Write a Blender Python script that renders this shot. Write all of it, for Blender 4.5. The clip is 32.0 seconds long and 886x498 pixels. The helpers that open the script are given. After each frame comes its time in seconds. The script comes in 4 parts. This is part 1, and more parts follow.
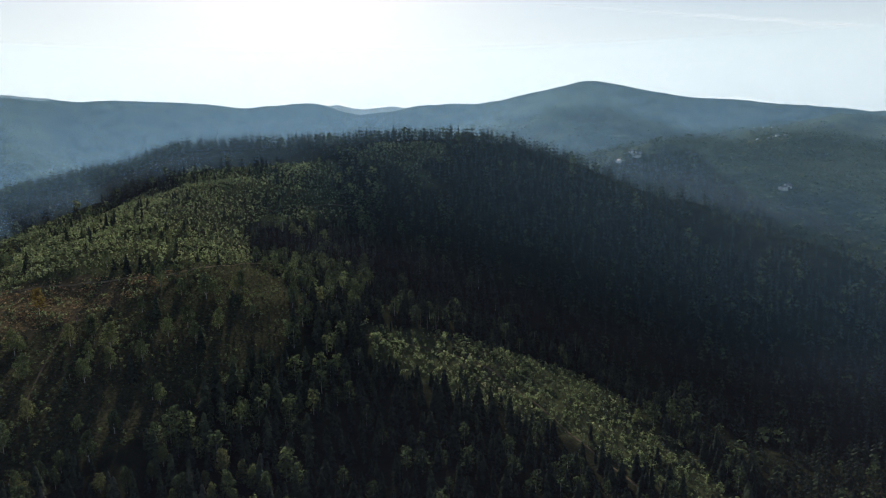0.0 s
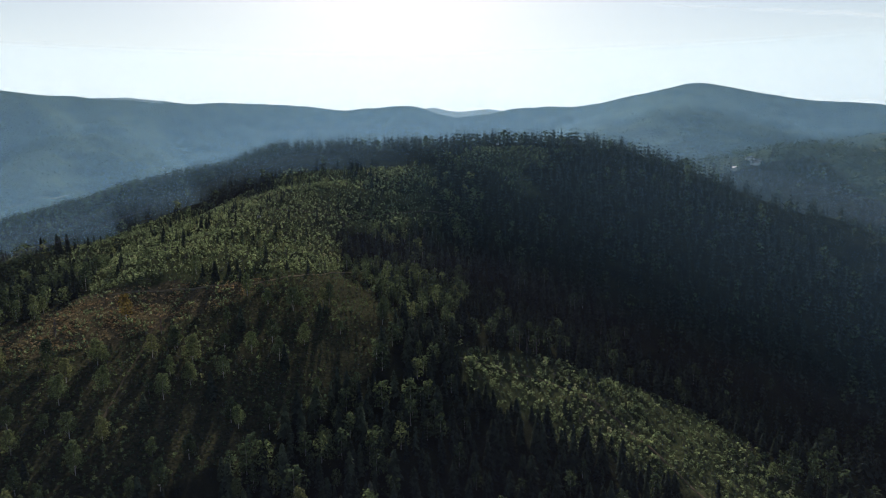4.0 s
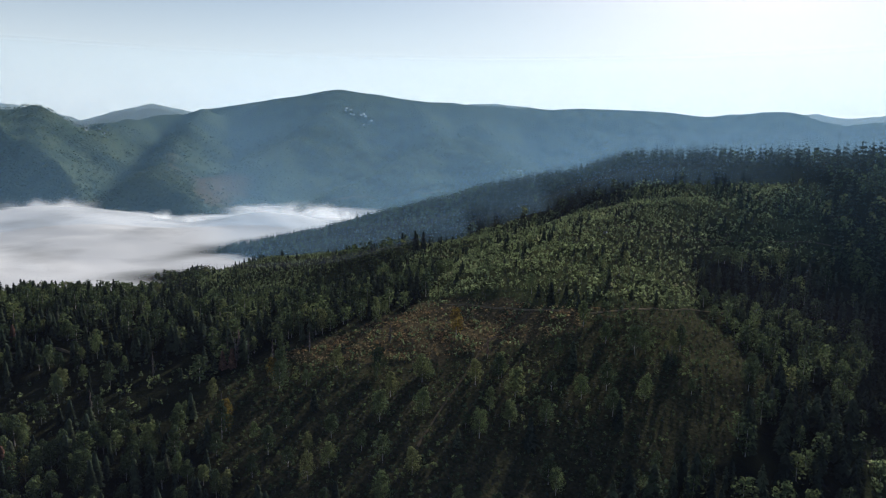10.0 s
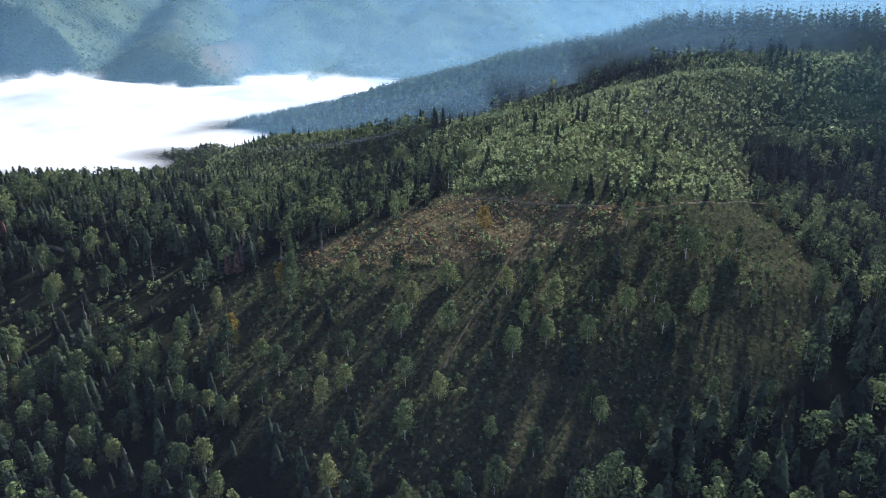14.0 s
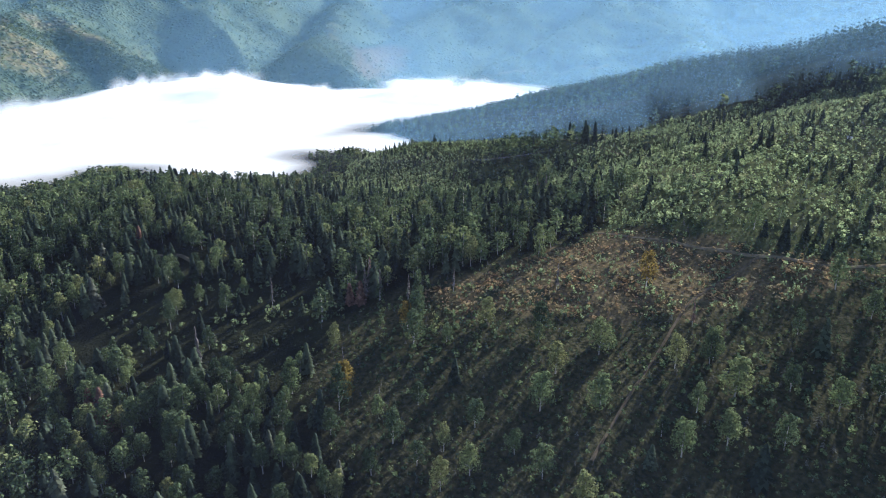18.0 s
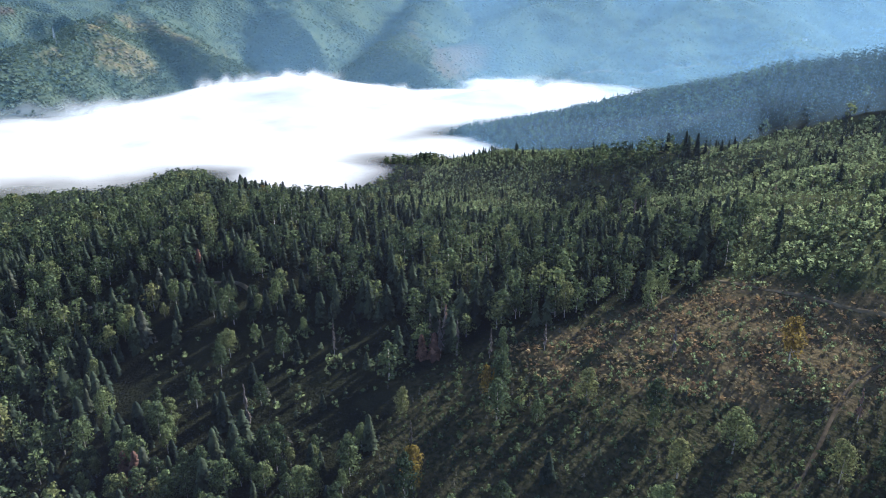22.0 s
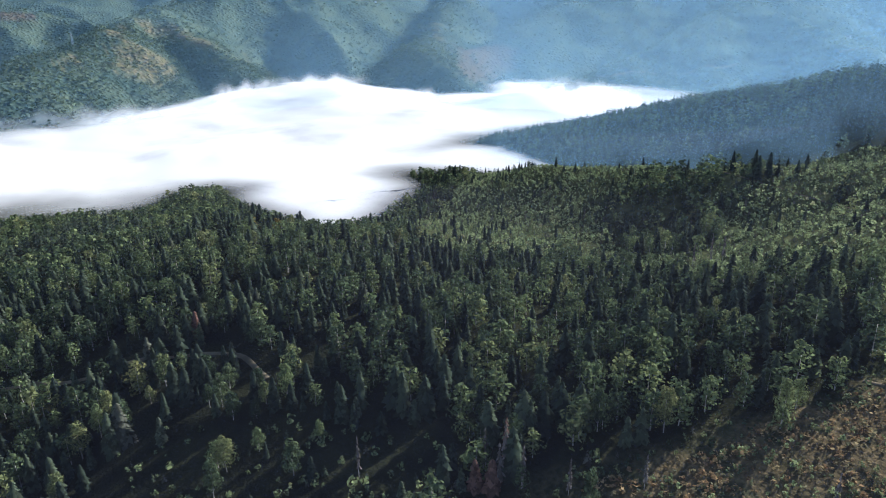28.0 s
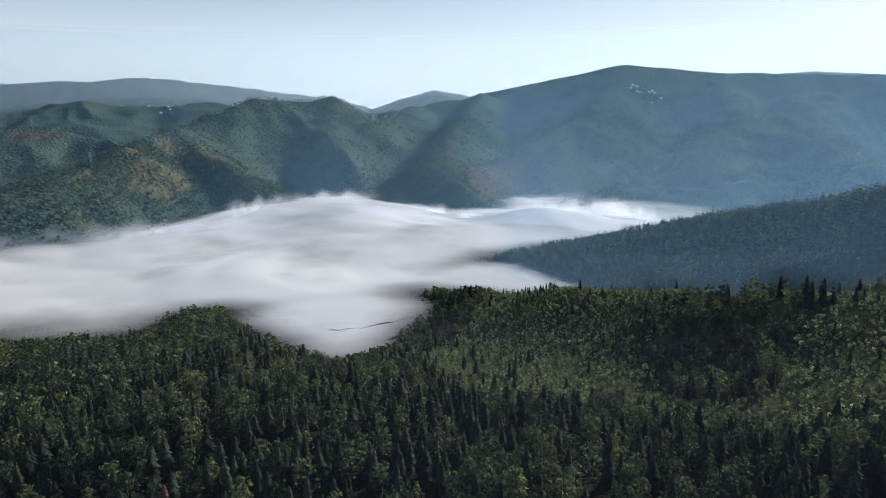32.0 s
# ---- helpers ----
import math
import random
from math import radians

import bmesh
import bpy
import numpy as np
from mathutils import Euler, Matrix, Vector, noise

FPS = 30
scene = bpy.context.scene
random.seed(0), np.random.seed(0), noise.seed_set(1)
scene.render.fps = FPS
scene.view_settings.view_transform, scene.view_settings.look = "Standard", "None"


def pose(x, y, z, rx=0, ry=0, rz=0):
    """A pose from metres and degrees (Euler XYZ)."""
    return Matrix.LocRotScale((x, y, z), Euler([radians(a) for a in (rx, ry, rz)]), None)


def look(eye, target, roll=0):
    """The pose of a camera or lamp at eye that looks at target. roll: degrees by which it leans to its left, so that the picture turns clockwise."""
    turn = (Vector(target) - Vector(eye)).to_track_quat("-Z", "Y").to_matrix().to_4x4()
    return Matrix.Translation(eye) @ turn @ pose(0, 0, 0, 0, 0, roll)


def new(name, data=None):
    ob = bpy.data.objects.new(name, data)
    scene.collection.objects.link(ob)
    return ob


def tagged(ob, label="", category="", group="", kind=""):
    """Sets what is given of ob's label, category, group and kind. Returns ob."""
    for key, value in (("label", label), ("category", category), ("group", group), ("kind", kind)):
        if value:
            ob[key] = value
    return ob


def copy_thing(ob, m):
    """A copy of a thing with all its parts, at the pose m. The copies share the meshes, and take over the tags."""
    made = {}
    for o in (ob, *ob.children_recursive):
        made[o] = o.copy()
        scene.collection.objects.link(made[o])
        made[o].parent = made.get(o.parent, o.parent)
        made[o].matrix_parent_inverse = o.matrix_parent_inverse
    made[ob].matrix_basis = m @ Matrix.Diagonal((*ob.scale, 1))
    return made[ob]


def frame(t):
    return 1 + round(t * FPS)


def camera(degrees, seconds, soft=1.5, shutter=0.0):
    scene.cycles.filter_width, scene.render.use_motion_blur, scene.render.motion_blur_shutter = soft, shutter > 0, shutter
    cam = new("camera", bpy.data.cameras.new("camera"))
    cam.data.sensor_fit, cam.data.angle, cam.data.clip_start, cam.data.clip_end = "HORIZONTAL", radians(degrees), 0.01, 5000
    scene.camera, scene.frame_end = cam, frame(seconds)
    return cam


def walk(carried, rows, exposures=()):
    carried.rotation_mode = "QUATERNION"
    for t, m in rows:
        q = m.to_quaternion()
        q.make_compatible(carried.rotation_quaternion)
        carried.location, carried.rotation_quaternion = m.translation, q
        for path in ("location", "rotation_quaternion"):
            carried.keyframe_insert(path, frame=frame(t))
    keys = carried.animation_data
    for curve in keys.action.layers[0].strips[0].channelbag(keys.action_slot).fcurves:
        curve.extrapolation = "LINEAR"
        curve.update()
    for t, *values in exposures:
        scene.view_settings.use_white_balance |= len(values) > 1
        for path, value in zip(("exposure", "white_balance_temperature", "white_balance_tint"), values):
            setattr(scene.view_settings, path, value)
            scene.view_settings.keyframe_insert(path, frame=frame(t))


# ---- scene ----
cam = camera(66.26, 32.0, soft=1.0)
PATH = [
    (0, (-0.0, -0.0, -0.0), (-0.00, 98.58, -16.81), -1.09),
    (0.5, (-0.7, 5.4, 0.1), (-5.91, 103.86, -16.47), -0.85),
    (1, (-1.4, 10.7, 0.2), (-12.28, 108.80, -16.07), -0.67),
    (1.5, (-2.2, 16.0, 0.4), (-14.02, 113.96, -15.93), -0.57),
    (2, (-3.2, 21.2, 0.5), (-15.61, 119.06, -15.73), -0.63),
    (2.5, (-4.3, 26.3, 0.7), (-17.01, 124.14, -15.63), -0.62),
    (3, (-5.5, 31.4, 0.8), (-18.49, 129.16, -15.51), -0.68),
    (3.5, (-6.7, 36.4, 0.9), (-19.96, 134.14, -15.36), -0.64),
    (5.5, (-12.3, 55.5, 1.3), (-26.08, 153.23, -14.80), -0.74),
    (6, (-13.9, 60.6, 1.5), (-35.32, 157.02, -14.36), -0.35),
    (6.5, (-15.5, 65.9, 1.7), (-50.64, 158.19, -13.92), 0.49),
    (7, (-17.3, 71.3, 1.8), (-65.53, 157.49, -13.61), 1.13),
    (7.5, (-19.2, 76.6, 2.0), (-73.82, 158.95, -13.52), 1.37),
    (8, (-21.6, 81.6, 2.2), (-78.03, 162.70, -13.30), 1.33),
    (8.5, (-24.4, 86.2, 2.4), (-81.87, 166.63, -13.06), 1.18),
    (9, (-27.4, 90.7, 2.7), (-85.43, 170.69, -12.83), 1.03),
    (9.5, (-30.6, 95.1, 2.9), (-88.94, 174.81, -12.51), 0.89),
    (10, (-34.0, 99.4, 3.2), (-92.61, 178.89, -12.26), 0.79),
    (10.5, (-37.6, 103.6, 3.4), (-96.35, 182.67, -13.77), 0.74),
    (11, (-41.5, 107.7, 3.7), (-99.95, 186.10, -17.26), 0.65),
    (11.5, (-45.3, 111.9, 4.1), (-103.44, 189.36, -20.60), 0.60),
    (12, (-48.9, 116.0, 4.7), (-106.73, 192.39, -23.88), 0.52),
    (12.5, (-52.4, 119.9, 5.3), (-109.75, 195.15, -27.18), 0.51),
    (13, (-56.0, 123.8, 6.0), (-113.20, 198.47, -27.98), 0.37),
    (13.5, (-59.6, 127.7, 6.6), (-117.00, 202.17, -27.49), 0.30),
    (15.5, (-77.5, 144.4, 5.3), (-137.91, 216.56, -28.40), 0.13),
    (16, (-81.9, 148.5, 5.2), (-144.94, 218.48, -28.37), 0.26),
    (16.5, (-86.3, 152.7, 5.3), (-151.98, 220.25, -28.25), 0.38),
    (17, (-90.9, 156.8, 5.4), (-158.85, 222.04, -28.18), 0.37),
    (17.5, (-95.5, 160.9, 5.5), (-165.52, 223.91, -28.06), 0.43),
    (18, (-100.4, 164.7, 5.6), (-172.15, 225.76, -27.88), 0.45),
    (18.5, (-105.3, 168.5, 5.8), (-178.88, 227.38, -27.66), 0.52),
    (19, (-110.5, 172.1, 6.1), (-185.59, 228.99, -27.43), 0.54),
    (19.5, (-115.7, 175.7, 6.3), (-191.93, 231.06, -27.19), 0.54),
    (20, (-121.0, 179.1, 6.6), (-197.98, 233.37, -26.99), 0.50),
    (20.5, (-126.2, 182.5, 6.9), (-203.64, 236.02, -26.80), 0.33),
    (21, (-131.5, 185.6, 7.3), (-209.21, 238.67, -26.45), 0.17),
    (21.5, (-136.7, 188.5, 7.8), (-214.69, 241.24, -26.04), 0.03),
    (22, (-141.9, 191.3, 8.3), (-220.09, 243.64, -25.59), -0.08),
    (22.5, (-147.0, 193.9, 8.8), (-225.33, 245.97, -25.14), -0.20),
    (23, (-152.0, 196.4, 9.3), (-230.46, 248.17, -24.65), -0.31),
    (23.5, (-156.9, 198.8, 9.7), (-235.56, 250.30, -24.23), -0.39),
    (24, (-161.9, 201.1, 10.1), (-240.81, 252.40, -23.85), -0.44),
    (24.5, (-167.5, 203.6, 10.5), (-246.51, 254.68, -23.43), -0.49),
    (25, (-173.0, 206.2, 10.9), (-252.12, 256.97, -23.16), -0.58),
    (25.5, (-178.4, 208.6, 11.1), (-257.61, 259.25, -22.91), -0.68),
    (27.5, (-200.4, 218.6, 12.2), (-280.15, 268.40, -21.92), -0.80),
    (28, (-206.2, 221.4, 12.4), (-286.12, 270.94, -21.54), -0.80),
    (28.5, (-212.1, 224.1, 12.7), (-292.77, 273.94, -19.06), -0.75),
    (29, (-218.1, 226.7, 12.9), (-299.92, 277.26, -14.55), -0.79),
    (29.5, (-224.0, 229.3, 12.8), (-306.82, 280.42, -10.09), -0.78),
    (30, (-229.7, 231.8, 12.6), (-313.34, 283.35, -5.98), -0.76),
    (30.5, (-235.3, 234.4, 12.4), (-319.09, 285.75, -6.06), -0.81),
    (31, (-240.9, 237.1, 12.4), (-324.86, 288.21, -5.98), -0.85),
    (31.5, (-246.4, 239.9, 12.4), (-330.52, 290.85, -5.88), -0.87),
    (32, (-252.0, 242.8, 12.4), (-336.19, 293.48, -5.82), -0.89),
]
EXPOSURES = [(0, 0.4, 6600, 12), (6, 0.4, 6450, 12), (9, 0.42, 6250, 12), (11, 0.3, 6150, 12), (12, 0.55, 6000, 12), (13, 1.3, 5850, 12), (16, 1.8, 5750, 12), (25, 1.62, 5750, 12), (28, 1.47, 5800, 12), (29, 1.2, 5900, 12), (30, 0.7, 6000, 12), (32, 0.5, 6050, 12)]
walk(cam, [(t, look(eye, target, roll)) for t, eye, target, roll in PATH], EXPOSURES)

# ---- light: a low sun ahead of the camera, clear morning sky
SUN_AZ, SUN_EL = 11.0, 25.0      # degrees to the left of +y, degrees up
world = bpy.data.worlds.new("morning_sky")
scene.world = world
world.use_nodes = True
wn = world.node_tree
sky = wn.nodes.new("ShaderNodeTexSky")
sky.sky_type, sky.sun_disc = "NISHITA", False
sky.sun_elevation, sky.sun_rotation = radians(SUN_EL), radians(-SUN_AZ)
sky.air_density, sky.dust_density, sky.ozone_density = 1.0, 0.45, 0.7
wn.nodes["Background"].inputs["Strength"].default_value = 0.064
milky = wn.nodes.new("ShaderNodeMix")     # the sky pales towards the horizon
milky.data_type = "RGBA"
milky.inputs[7].default_value = (10.8, 11.6, 11.8, 1)
where = wn.nodes.new("ShaderNodeTexCoord")
split = wn.nodes.new("ShaderNodeSeparateXYZ")
pale = wn.nodes.new("ShaderNodeMapRange")
pale.interpolation_type = "SMOOTHSTEP"
pale.inputs[1].default_value, pale.inputs[2].default_value = 0.0, 0.28
pale.inputs[3].default_value, pale.inputs[4].default_value = 0.85, 0.0
wn.links.new(where.outputs["Generated"], split.inputs[0])
wn.links.new(split.outputs[2], pale.inputs[0])
wn.links.new(pale.outputs[0], milky.inputs[0])
wn.links.new(sky.outputs[0], milky.inputs[6])
wn.links.new(milky.outputs[2], wn.nodes["Background"].inputs["Color"])
sun_data = bpy.data.lights.new("sun", "SUN")
sun_data.energy, sun_data.angle, sun_data.color = 5.0, radians(0.6), (1.0, 0.94, 0.84)
sun = new("sun", sun_data)
sun_dir = Vector((-math.sin(radians(SUN_AZ)) * math.cos(radians(SUN_EL)), math.cos(radians(SUN_AZ)) * math.cos(radians(SUN_EL)), math.sin(radians(SUN_EL))))
sun.matrix_world = look(sun_dir * 3000, (0, 0, 0))


# ---- materials
def material(name, rough=0.9):
    m = bpy.data.materials.new(name)
    m.use_nodes = True
    b = m.node_tree.nodes["Principled BSDF"]
    b.inputs["Roughness"].default_value = rough
    b.inputs["Specular IOR Level"].default_value = 0.0 if rough > 0.7 else 0.3
    return m, m.node_tree.nodes, m.node_tree.links, b


def ramp(nodes, stops):
    r = nodes.new("ShaderNodeValToRGB")
    while len(r.color_ramp.elements) < len(stops):
        r.color_ramp.elements.new(0.5)
    for e, (p, c) in zip(r.color_ramp.elements, stops):
        e.position, e.color = p, (*c, 1)
    return r


def attribute(nodes, name):
    a = nodes.new("ShaderNodeAttribute")
    a.attribute_name = name
    return a.outputs["Fac"]


def noise_tex(nodes, links, scale, detail=4, vector="Object", rough=0.55):
    tc = nodes.new("ShaderNodeTexCoord")
    no = nodes.new("ShaderNodeTexNoise")
    no.inputs["Scale"].default_value, no.inputs["Detail"].default_value, no.inputs["Roughness"].default_value = scale, detail, rough
    links.new(tc.outputs[vector], no.inputs["Vector"])
    return no.outputs["Fac"]


def mix_rgb(nodes, links, fac, a, b):
    m = nodes.new("ShaderNodeMix")
    m.data_type = "RGBA"
    for k, v in ((0, fac), (6, a), (7, b)):
        if isinstance(v, (int, float)):
            m.inputs[k].default_value = v
        elif isinstance(v, tuple):
            m.inputs[k].default_value = (*v, 1)
        else:
            links.new(v, m.inputs[k])
    return m.outputs[2]


def contrast(nodes, links, value, lo, hi):
    r = nodes.new("ShaderNodeMapRange")
    r.clamp = True
    r.inputs[1].default_value, r.inputs[2].default_value = lo, hi
    links.new(value, r.inputs[0])
    return r.outputs[0]


def times(nodes, links, a, b):
    m = nodes.new("ShaderNodeMath")
    m.operation = "MULTIPLY"
    links.new(a, m.inputs[0])
    links.new(b, m.inputs[1])
    return m.outputs[0]


def bump(nodes, links, bsdf, height_out, strength, distance):
    bp = nodes.new("ShaderNodeBump")
    bp.inputs["Strength"].default_value, bp.inputs["Distance"].default_value = strength, distance
    links.new(height_out, bp.inputs["Height"])
    links.new(bp.outputs[0], bsdf.inputs["Normal"])


def ground_material():
    """Forest floor darkened for the shade under the trees; rusty bracken in the clearing; grass where young trees grow;
    far meadows.
    """
    m, n, l, b = material("hill_ground")
    big, mid, fine = noise_tex(n, l, 0.012, 5), noise_tex(n, l, 0.07, 6), noise_tex(n, l, 0.6, 6)
    # the floor's near-black colour holds the shade between the trees
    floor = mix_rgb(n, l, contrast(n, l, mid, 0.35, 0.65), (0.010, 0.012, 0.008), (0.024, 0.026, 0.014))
    grass = mix_rgb(n, l, contrast(n, l, mid, 0.38, 0.66), (0.024, 0.032, 0.015), (0.066, 0.072, 0.034))
    rust = mix_rgb(n, l, contrast(n, l, fine, 0.35, 0.65), (0.07, 0.05, 0.03), (0.20, 0.145, 0.08))
    rust = mix_rgb(n, l, contrast(n, l, mid, 0.48, 0.62), rust, (0.04, 0.045, 0.024))
    edge = contrast(n, l, mid, 0.2, 0.6)
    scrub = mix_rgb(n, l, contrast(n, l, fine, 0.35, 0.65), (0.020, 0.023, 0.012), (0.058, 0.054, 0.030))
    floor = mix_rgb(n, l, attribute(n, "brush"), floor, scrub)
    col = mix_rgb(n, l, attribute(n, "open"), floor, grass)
    col = mix_rgb(n, l, times(n, l, attribute(n, "rust"), edge), col, rust)
    woods = mix_rgb(n, l, contrast(n, l, big, 0.4, 0.6), (0.038, 0.058, 0.042), (0.064, 0.084, 0.054))
    col = mix_rgb(n, l, attribute(n, "afar"), col, woods)
    meadow = mix_rgb(n, l, contrast(n, l, mid, 0.4, 0.6), (0.13, 0.11, 0.062), (0.07, 0.076, 0.04))
    col = mix_rgb(n, l, attribute(n, "meadow"), col, meadow)
    bare = mix_rgb(n, l, contrast(n, l, mid, 0.35, 0.65), (0.105, 0.072, 0.05), (0.06, 0.06, 0.036))
    col = mix_rgb(n, l, attribute(n, "bare"), col, bare)
    l.new(col, b.inputs["Base Color"])
    crowns = n.new("ShaderNodeTexVoronoi")
    crowns.inputs["Scale"].default_value, crowns.inputs["Randomness"].default_value = 0.085, 1.0
    l.new(n.new("ShaderNodeTexCoord").outputs["Object"], crowns.inputs["Vector"])
    tops = contrast(n, l, crowns.outputs["Distance"], 0.75, 0.0)
    relief = n.new("ShaderNodeMix")
    l.new(attribute(n, "afar"), relief.inputs[0])
    l.new(fine, relief.inputs[2])
    l.new(times(n, l, tops, tops), relief.inputs[3])
    reach = n.new("ShaderNodeMath")
    reach.operation = "MULTIPLY_ADD"
    reach.inputs[1].default_value, reach.inputs[2].default_value = 5.5, 1.2
    l.new(attribute(n, "afar"), reach.inputs[0])
    bp = n.new("ShaderNodeBump")
    bp.inputs["Strength"].default_value = 0.8
    l.new(reach.outputs[0], bp.inputs["Distance"])
    l.new(relief.outputs[0], bp.inputs["Height"])
    l.new(bp.outputs[0], b.inputs["Normal"])
    return m


def leaf_material(name, stops, translucent=0.4, per_object=False, even=-0.45):
    """Foliage: colour by tree, a little by leaf, with light coming through the leaves."""
    m, n, l, b = material(name, 0.75)
    r = ramp(n, stops)
    if per_object:
        who = n.new("ShaderNodeObjectInfo").outputs["Random"]
    else:
        who = attribute(n, "tint")
    l.new(who, r.inputs[0])
    geo = n.new("ShaderNodeNewGeometry")
    vary = contrast(n, l, geo.outputs["Random Per Island"], even, 1.0)
    dark = mix_rgb(n, l, vary, (0.0, 0.0, 0.0), r.outputs[0])
    l.new(dark, b.inputs["Base Color"])
    tr = n.new("ShaderNodeBsdfTranslucent")
    l.new(dark, tr.inputs["Color"])
    mx = n.new("ShaderNodeMixShader")
    mx.inputs[0].default_value = translucent
    l.new(b.outputs[0], mx.inputs[1])
    l.new(tr.outputs[0], mx.inputs[2])
    l.new(mx.outputs[0], n["Material Output"].inputs[0])
    return m


def plain(name, a, b_col, scale, rough=0.85, strength=0.3, distance=0.05):
    m, n, l, b = material(name, rough)
    f = noise_tex(n, l, scale, 6)
    l.new(mix_rgb(n, l, contrast(n, l, f, 0.3, 0.7), a, b_col), b.inputs["Base Color"])
    bump(n, l, b, f, strength, distance)
    return m


CONIFER_STOPS = [(0.0, (0.036, 0.050, 0.039)), (0.5, (0.068, 0.092, 0.062)), (0.85, (0.106, 0.132, 0.083)), (1.0, (0.13, 0.13, 0.105))]
BROAD_STOPS = [(0.0, (0.055, 0.082, 0.046)), (0.4, (0.11, 0.148, 0.075)), (0.75, (0.18, 0.228, 0.10)), (1.0, (0.24, 0.245, 0.105))]
SHRUB_STOPS = [(0.0, (0.15, 0.19, 0.10)), (0.5, (0.25, 0.315, 0.15)), (0.8, (0.31, 0.37, 0.175)), (1.0, (0.37, 0.355, 0.20))]
FAR_STOPS = [(0.0, (0.046, 0.072, 0.048)), (0.5, (0.078, 0.108, 0.064)), (1.0, (0.12, 0.148, 0.078))]
RUST_STOPS = [(0.0, (0.27, 0.17, 0.09)), (0.4, (0.40, 0.28, 0.14)), (0.7, (0.34, 0.28, 0.15)), (1.0, (0.18, 0.195, 0.11))]
DEAD_STOPS = [(0.0, (0.11, 0.10, 0.09)), (0.6, (0.17, 0.15, 0.14)), (1.0, (0.20, 0.12, 0.09))]
GROUND = ground_material()
CONIFER, BROAD, SHRUB, BRACKEN = (leaf_material(a, b, c) for a, b, c in (("conifer_foliage", CONIFER_STOPS, 0.38), ("broadleaf_foliage", BROAD_STOPS, 0.35), ("young_foliage", SHRUB_STOPS, 0.55), ("bracken_foliage", RUST_STOPS, 0.35)))
CONIFER_ONE, BROAD_ONE, DEAD_ONE = (leaf_material(a, b, c, True) for a, b, c in (("conifer_needles", CONIFER_STOPS, 0.38), ("broadleaf_leaves", BROAD_STOPS, 0.35), ("dead_twigs", DEAD_STOPS, 0.15)))
RED_ONE = leaf_material("dry_needles", [(0.0, (0.15, 0.085, 0.065)), (1.0, (0.20, 0.125, 0.095))], 0.2, True)
YELLOW_ONE = leaf_material("autumn_leaves", [(0.0, (0.20, 0.16, 0.04)), (1.0, (0.26, 0.19, 0.05))], 0.45, True)
FAR_WOODS = leaf_material("far_foliage", FAR_STOPS, 0.3, even=-2.5)
BARK = plain("bark", (0.05, 0.04, 0.03), (0.13, 0.11, 0.09), 3.0)
PALE_BARK = plain("pale_bark", (0.22, 0.20, 0.18), (0.42, 0.40, 0.37), 2.0)
EARTH = plain("track_earth", (0.055, 0.044, 0.03), (0.125, 0.1, 0.068), 0.5, 0.95, 0.5, 0.3)
PALE_EARTH = plain("gravel_road", (0.095, 0.078, 0.05), (0.175, 0.145, 0.095), 0.2, 0.95)
WHITE = plain("white_paint", (0.72, 0.72, 0.70), (0.82, 0.82, 0.80), 1.0, 0.5)
ROOF = plain("grey_roof", (0.16, 0.16, 0.17), (0.26, 0.25, 0.25), 2.0, 0.6)
DARK = plain("dark_opening", (0.02, 0.02, 0.022), (0.04, 0.04, 0.042), 2.0, 0.4)
STEEL = plain("galvanised_steel", (0.40, 0.41, 0.42), (0.55, 0.56, 0.57), 1.0, 0.5)

# ---- the lie of the land: rounded ridge lines blended softly (slope, roundness, crest points)
RIDGES = []


def ridge(slope, rnd, *nodes):
    RIDGES.append((slope, rnd, nodes))


# the wooded main hill and its long dark spur towards the fog
ridge(0.60, 60, (60, 860, -12), (-60, 850, -7), (-364, 946, -14), (-638, 1036, -70), (-873, 1113, -131), (-1075, 1160, -180), (-1150, 1030, -212), (-1200, 950, -250))
ridge(0.34, 40, (-900, 1110, -145), (-1030, 1030, -182), (-1095, 935, -200), (-1135, 890, -228))
ridge(0.45, 40, (-700, 980, -140), (-860, 905, -180), (-1000, 905, -190), (-1095, 910, -202), (-1140, 890, -232))
ridge(0.56, 50, (0, 860, -12), (120, 825, -30), (270, 790, -80), (350, 690, -112), (420, 590, -150), (520, 430, -200))
# the planted knoll, the clearing and the plateau that falls to the west
ridge(0.46, 55, (-60, 850, -22), (-170, 790, -42), (-260, 750, -52), (-270, 640, -66), (-250, 500, -82))
ridge(0.30, 70, (-250, 500, -86), (-300, 420, -99), (-420, 345, -117), (-560, 330, -125))
ridge(0.58, 40, (-560, 325, -128), (-680, 362, -138), (-820, 380, -160), (-1050, 400, -200), (-1130, 400, -240))
ridge(0.34, 80, (-560, 320, -128), (-780, 270, -160), (-930, 220, -190), (-1080, 170, -215), (-1180, 130, -240))
ridge(0.40, 45, (-260, 750, -58), (-380, 750, -92), (-520, 715, -114), (-720, 708, -143), (-880, 728, -182), (-950, 690, -198), (-1020, 660, -240))
ridge(0.50, 35, (-250, 500, -95), (-130, 450, -114), (-50, 470, -140), (90, 425, -177), (190, 380, -215))
ridge(0.20, 80, (-420, 345, -122), (-340, 230, -150), (-200, 120, -185), (-60, 0, -205))
ridge(0.22, 80, (-150, 400, -114), (-60, 300, -162), (60, 200, -192))
# middle distance to the north-east
ridge(0.36, 50, (600, 1560, -20), (379, 1399, -34), (436, 1330, -20), (477, 1262, -32), (508, 1141, -58), (562, 1060, -86), (631, 961, -112))
ridge(0.22, 120, (1500, 2600, 40), (900, 1850, -50), (1200, 1300, -120))
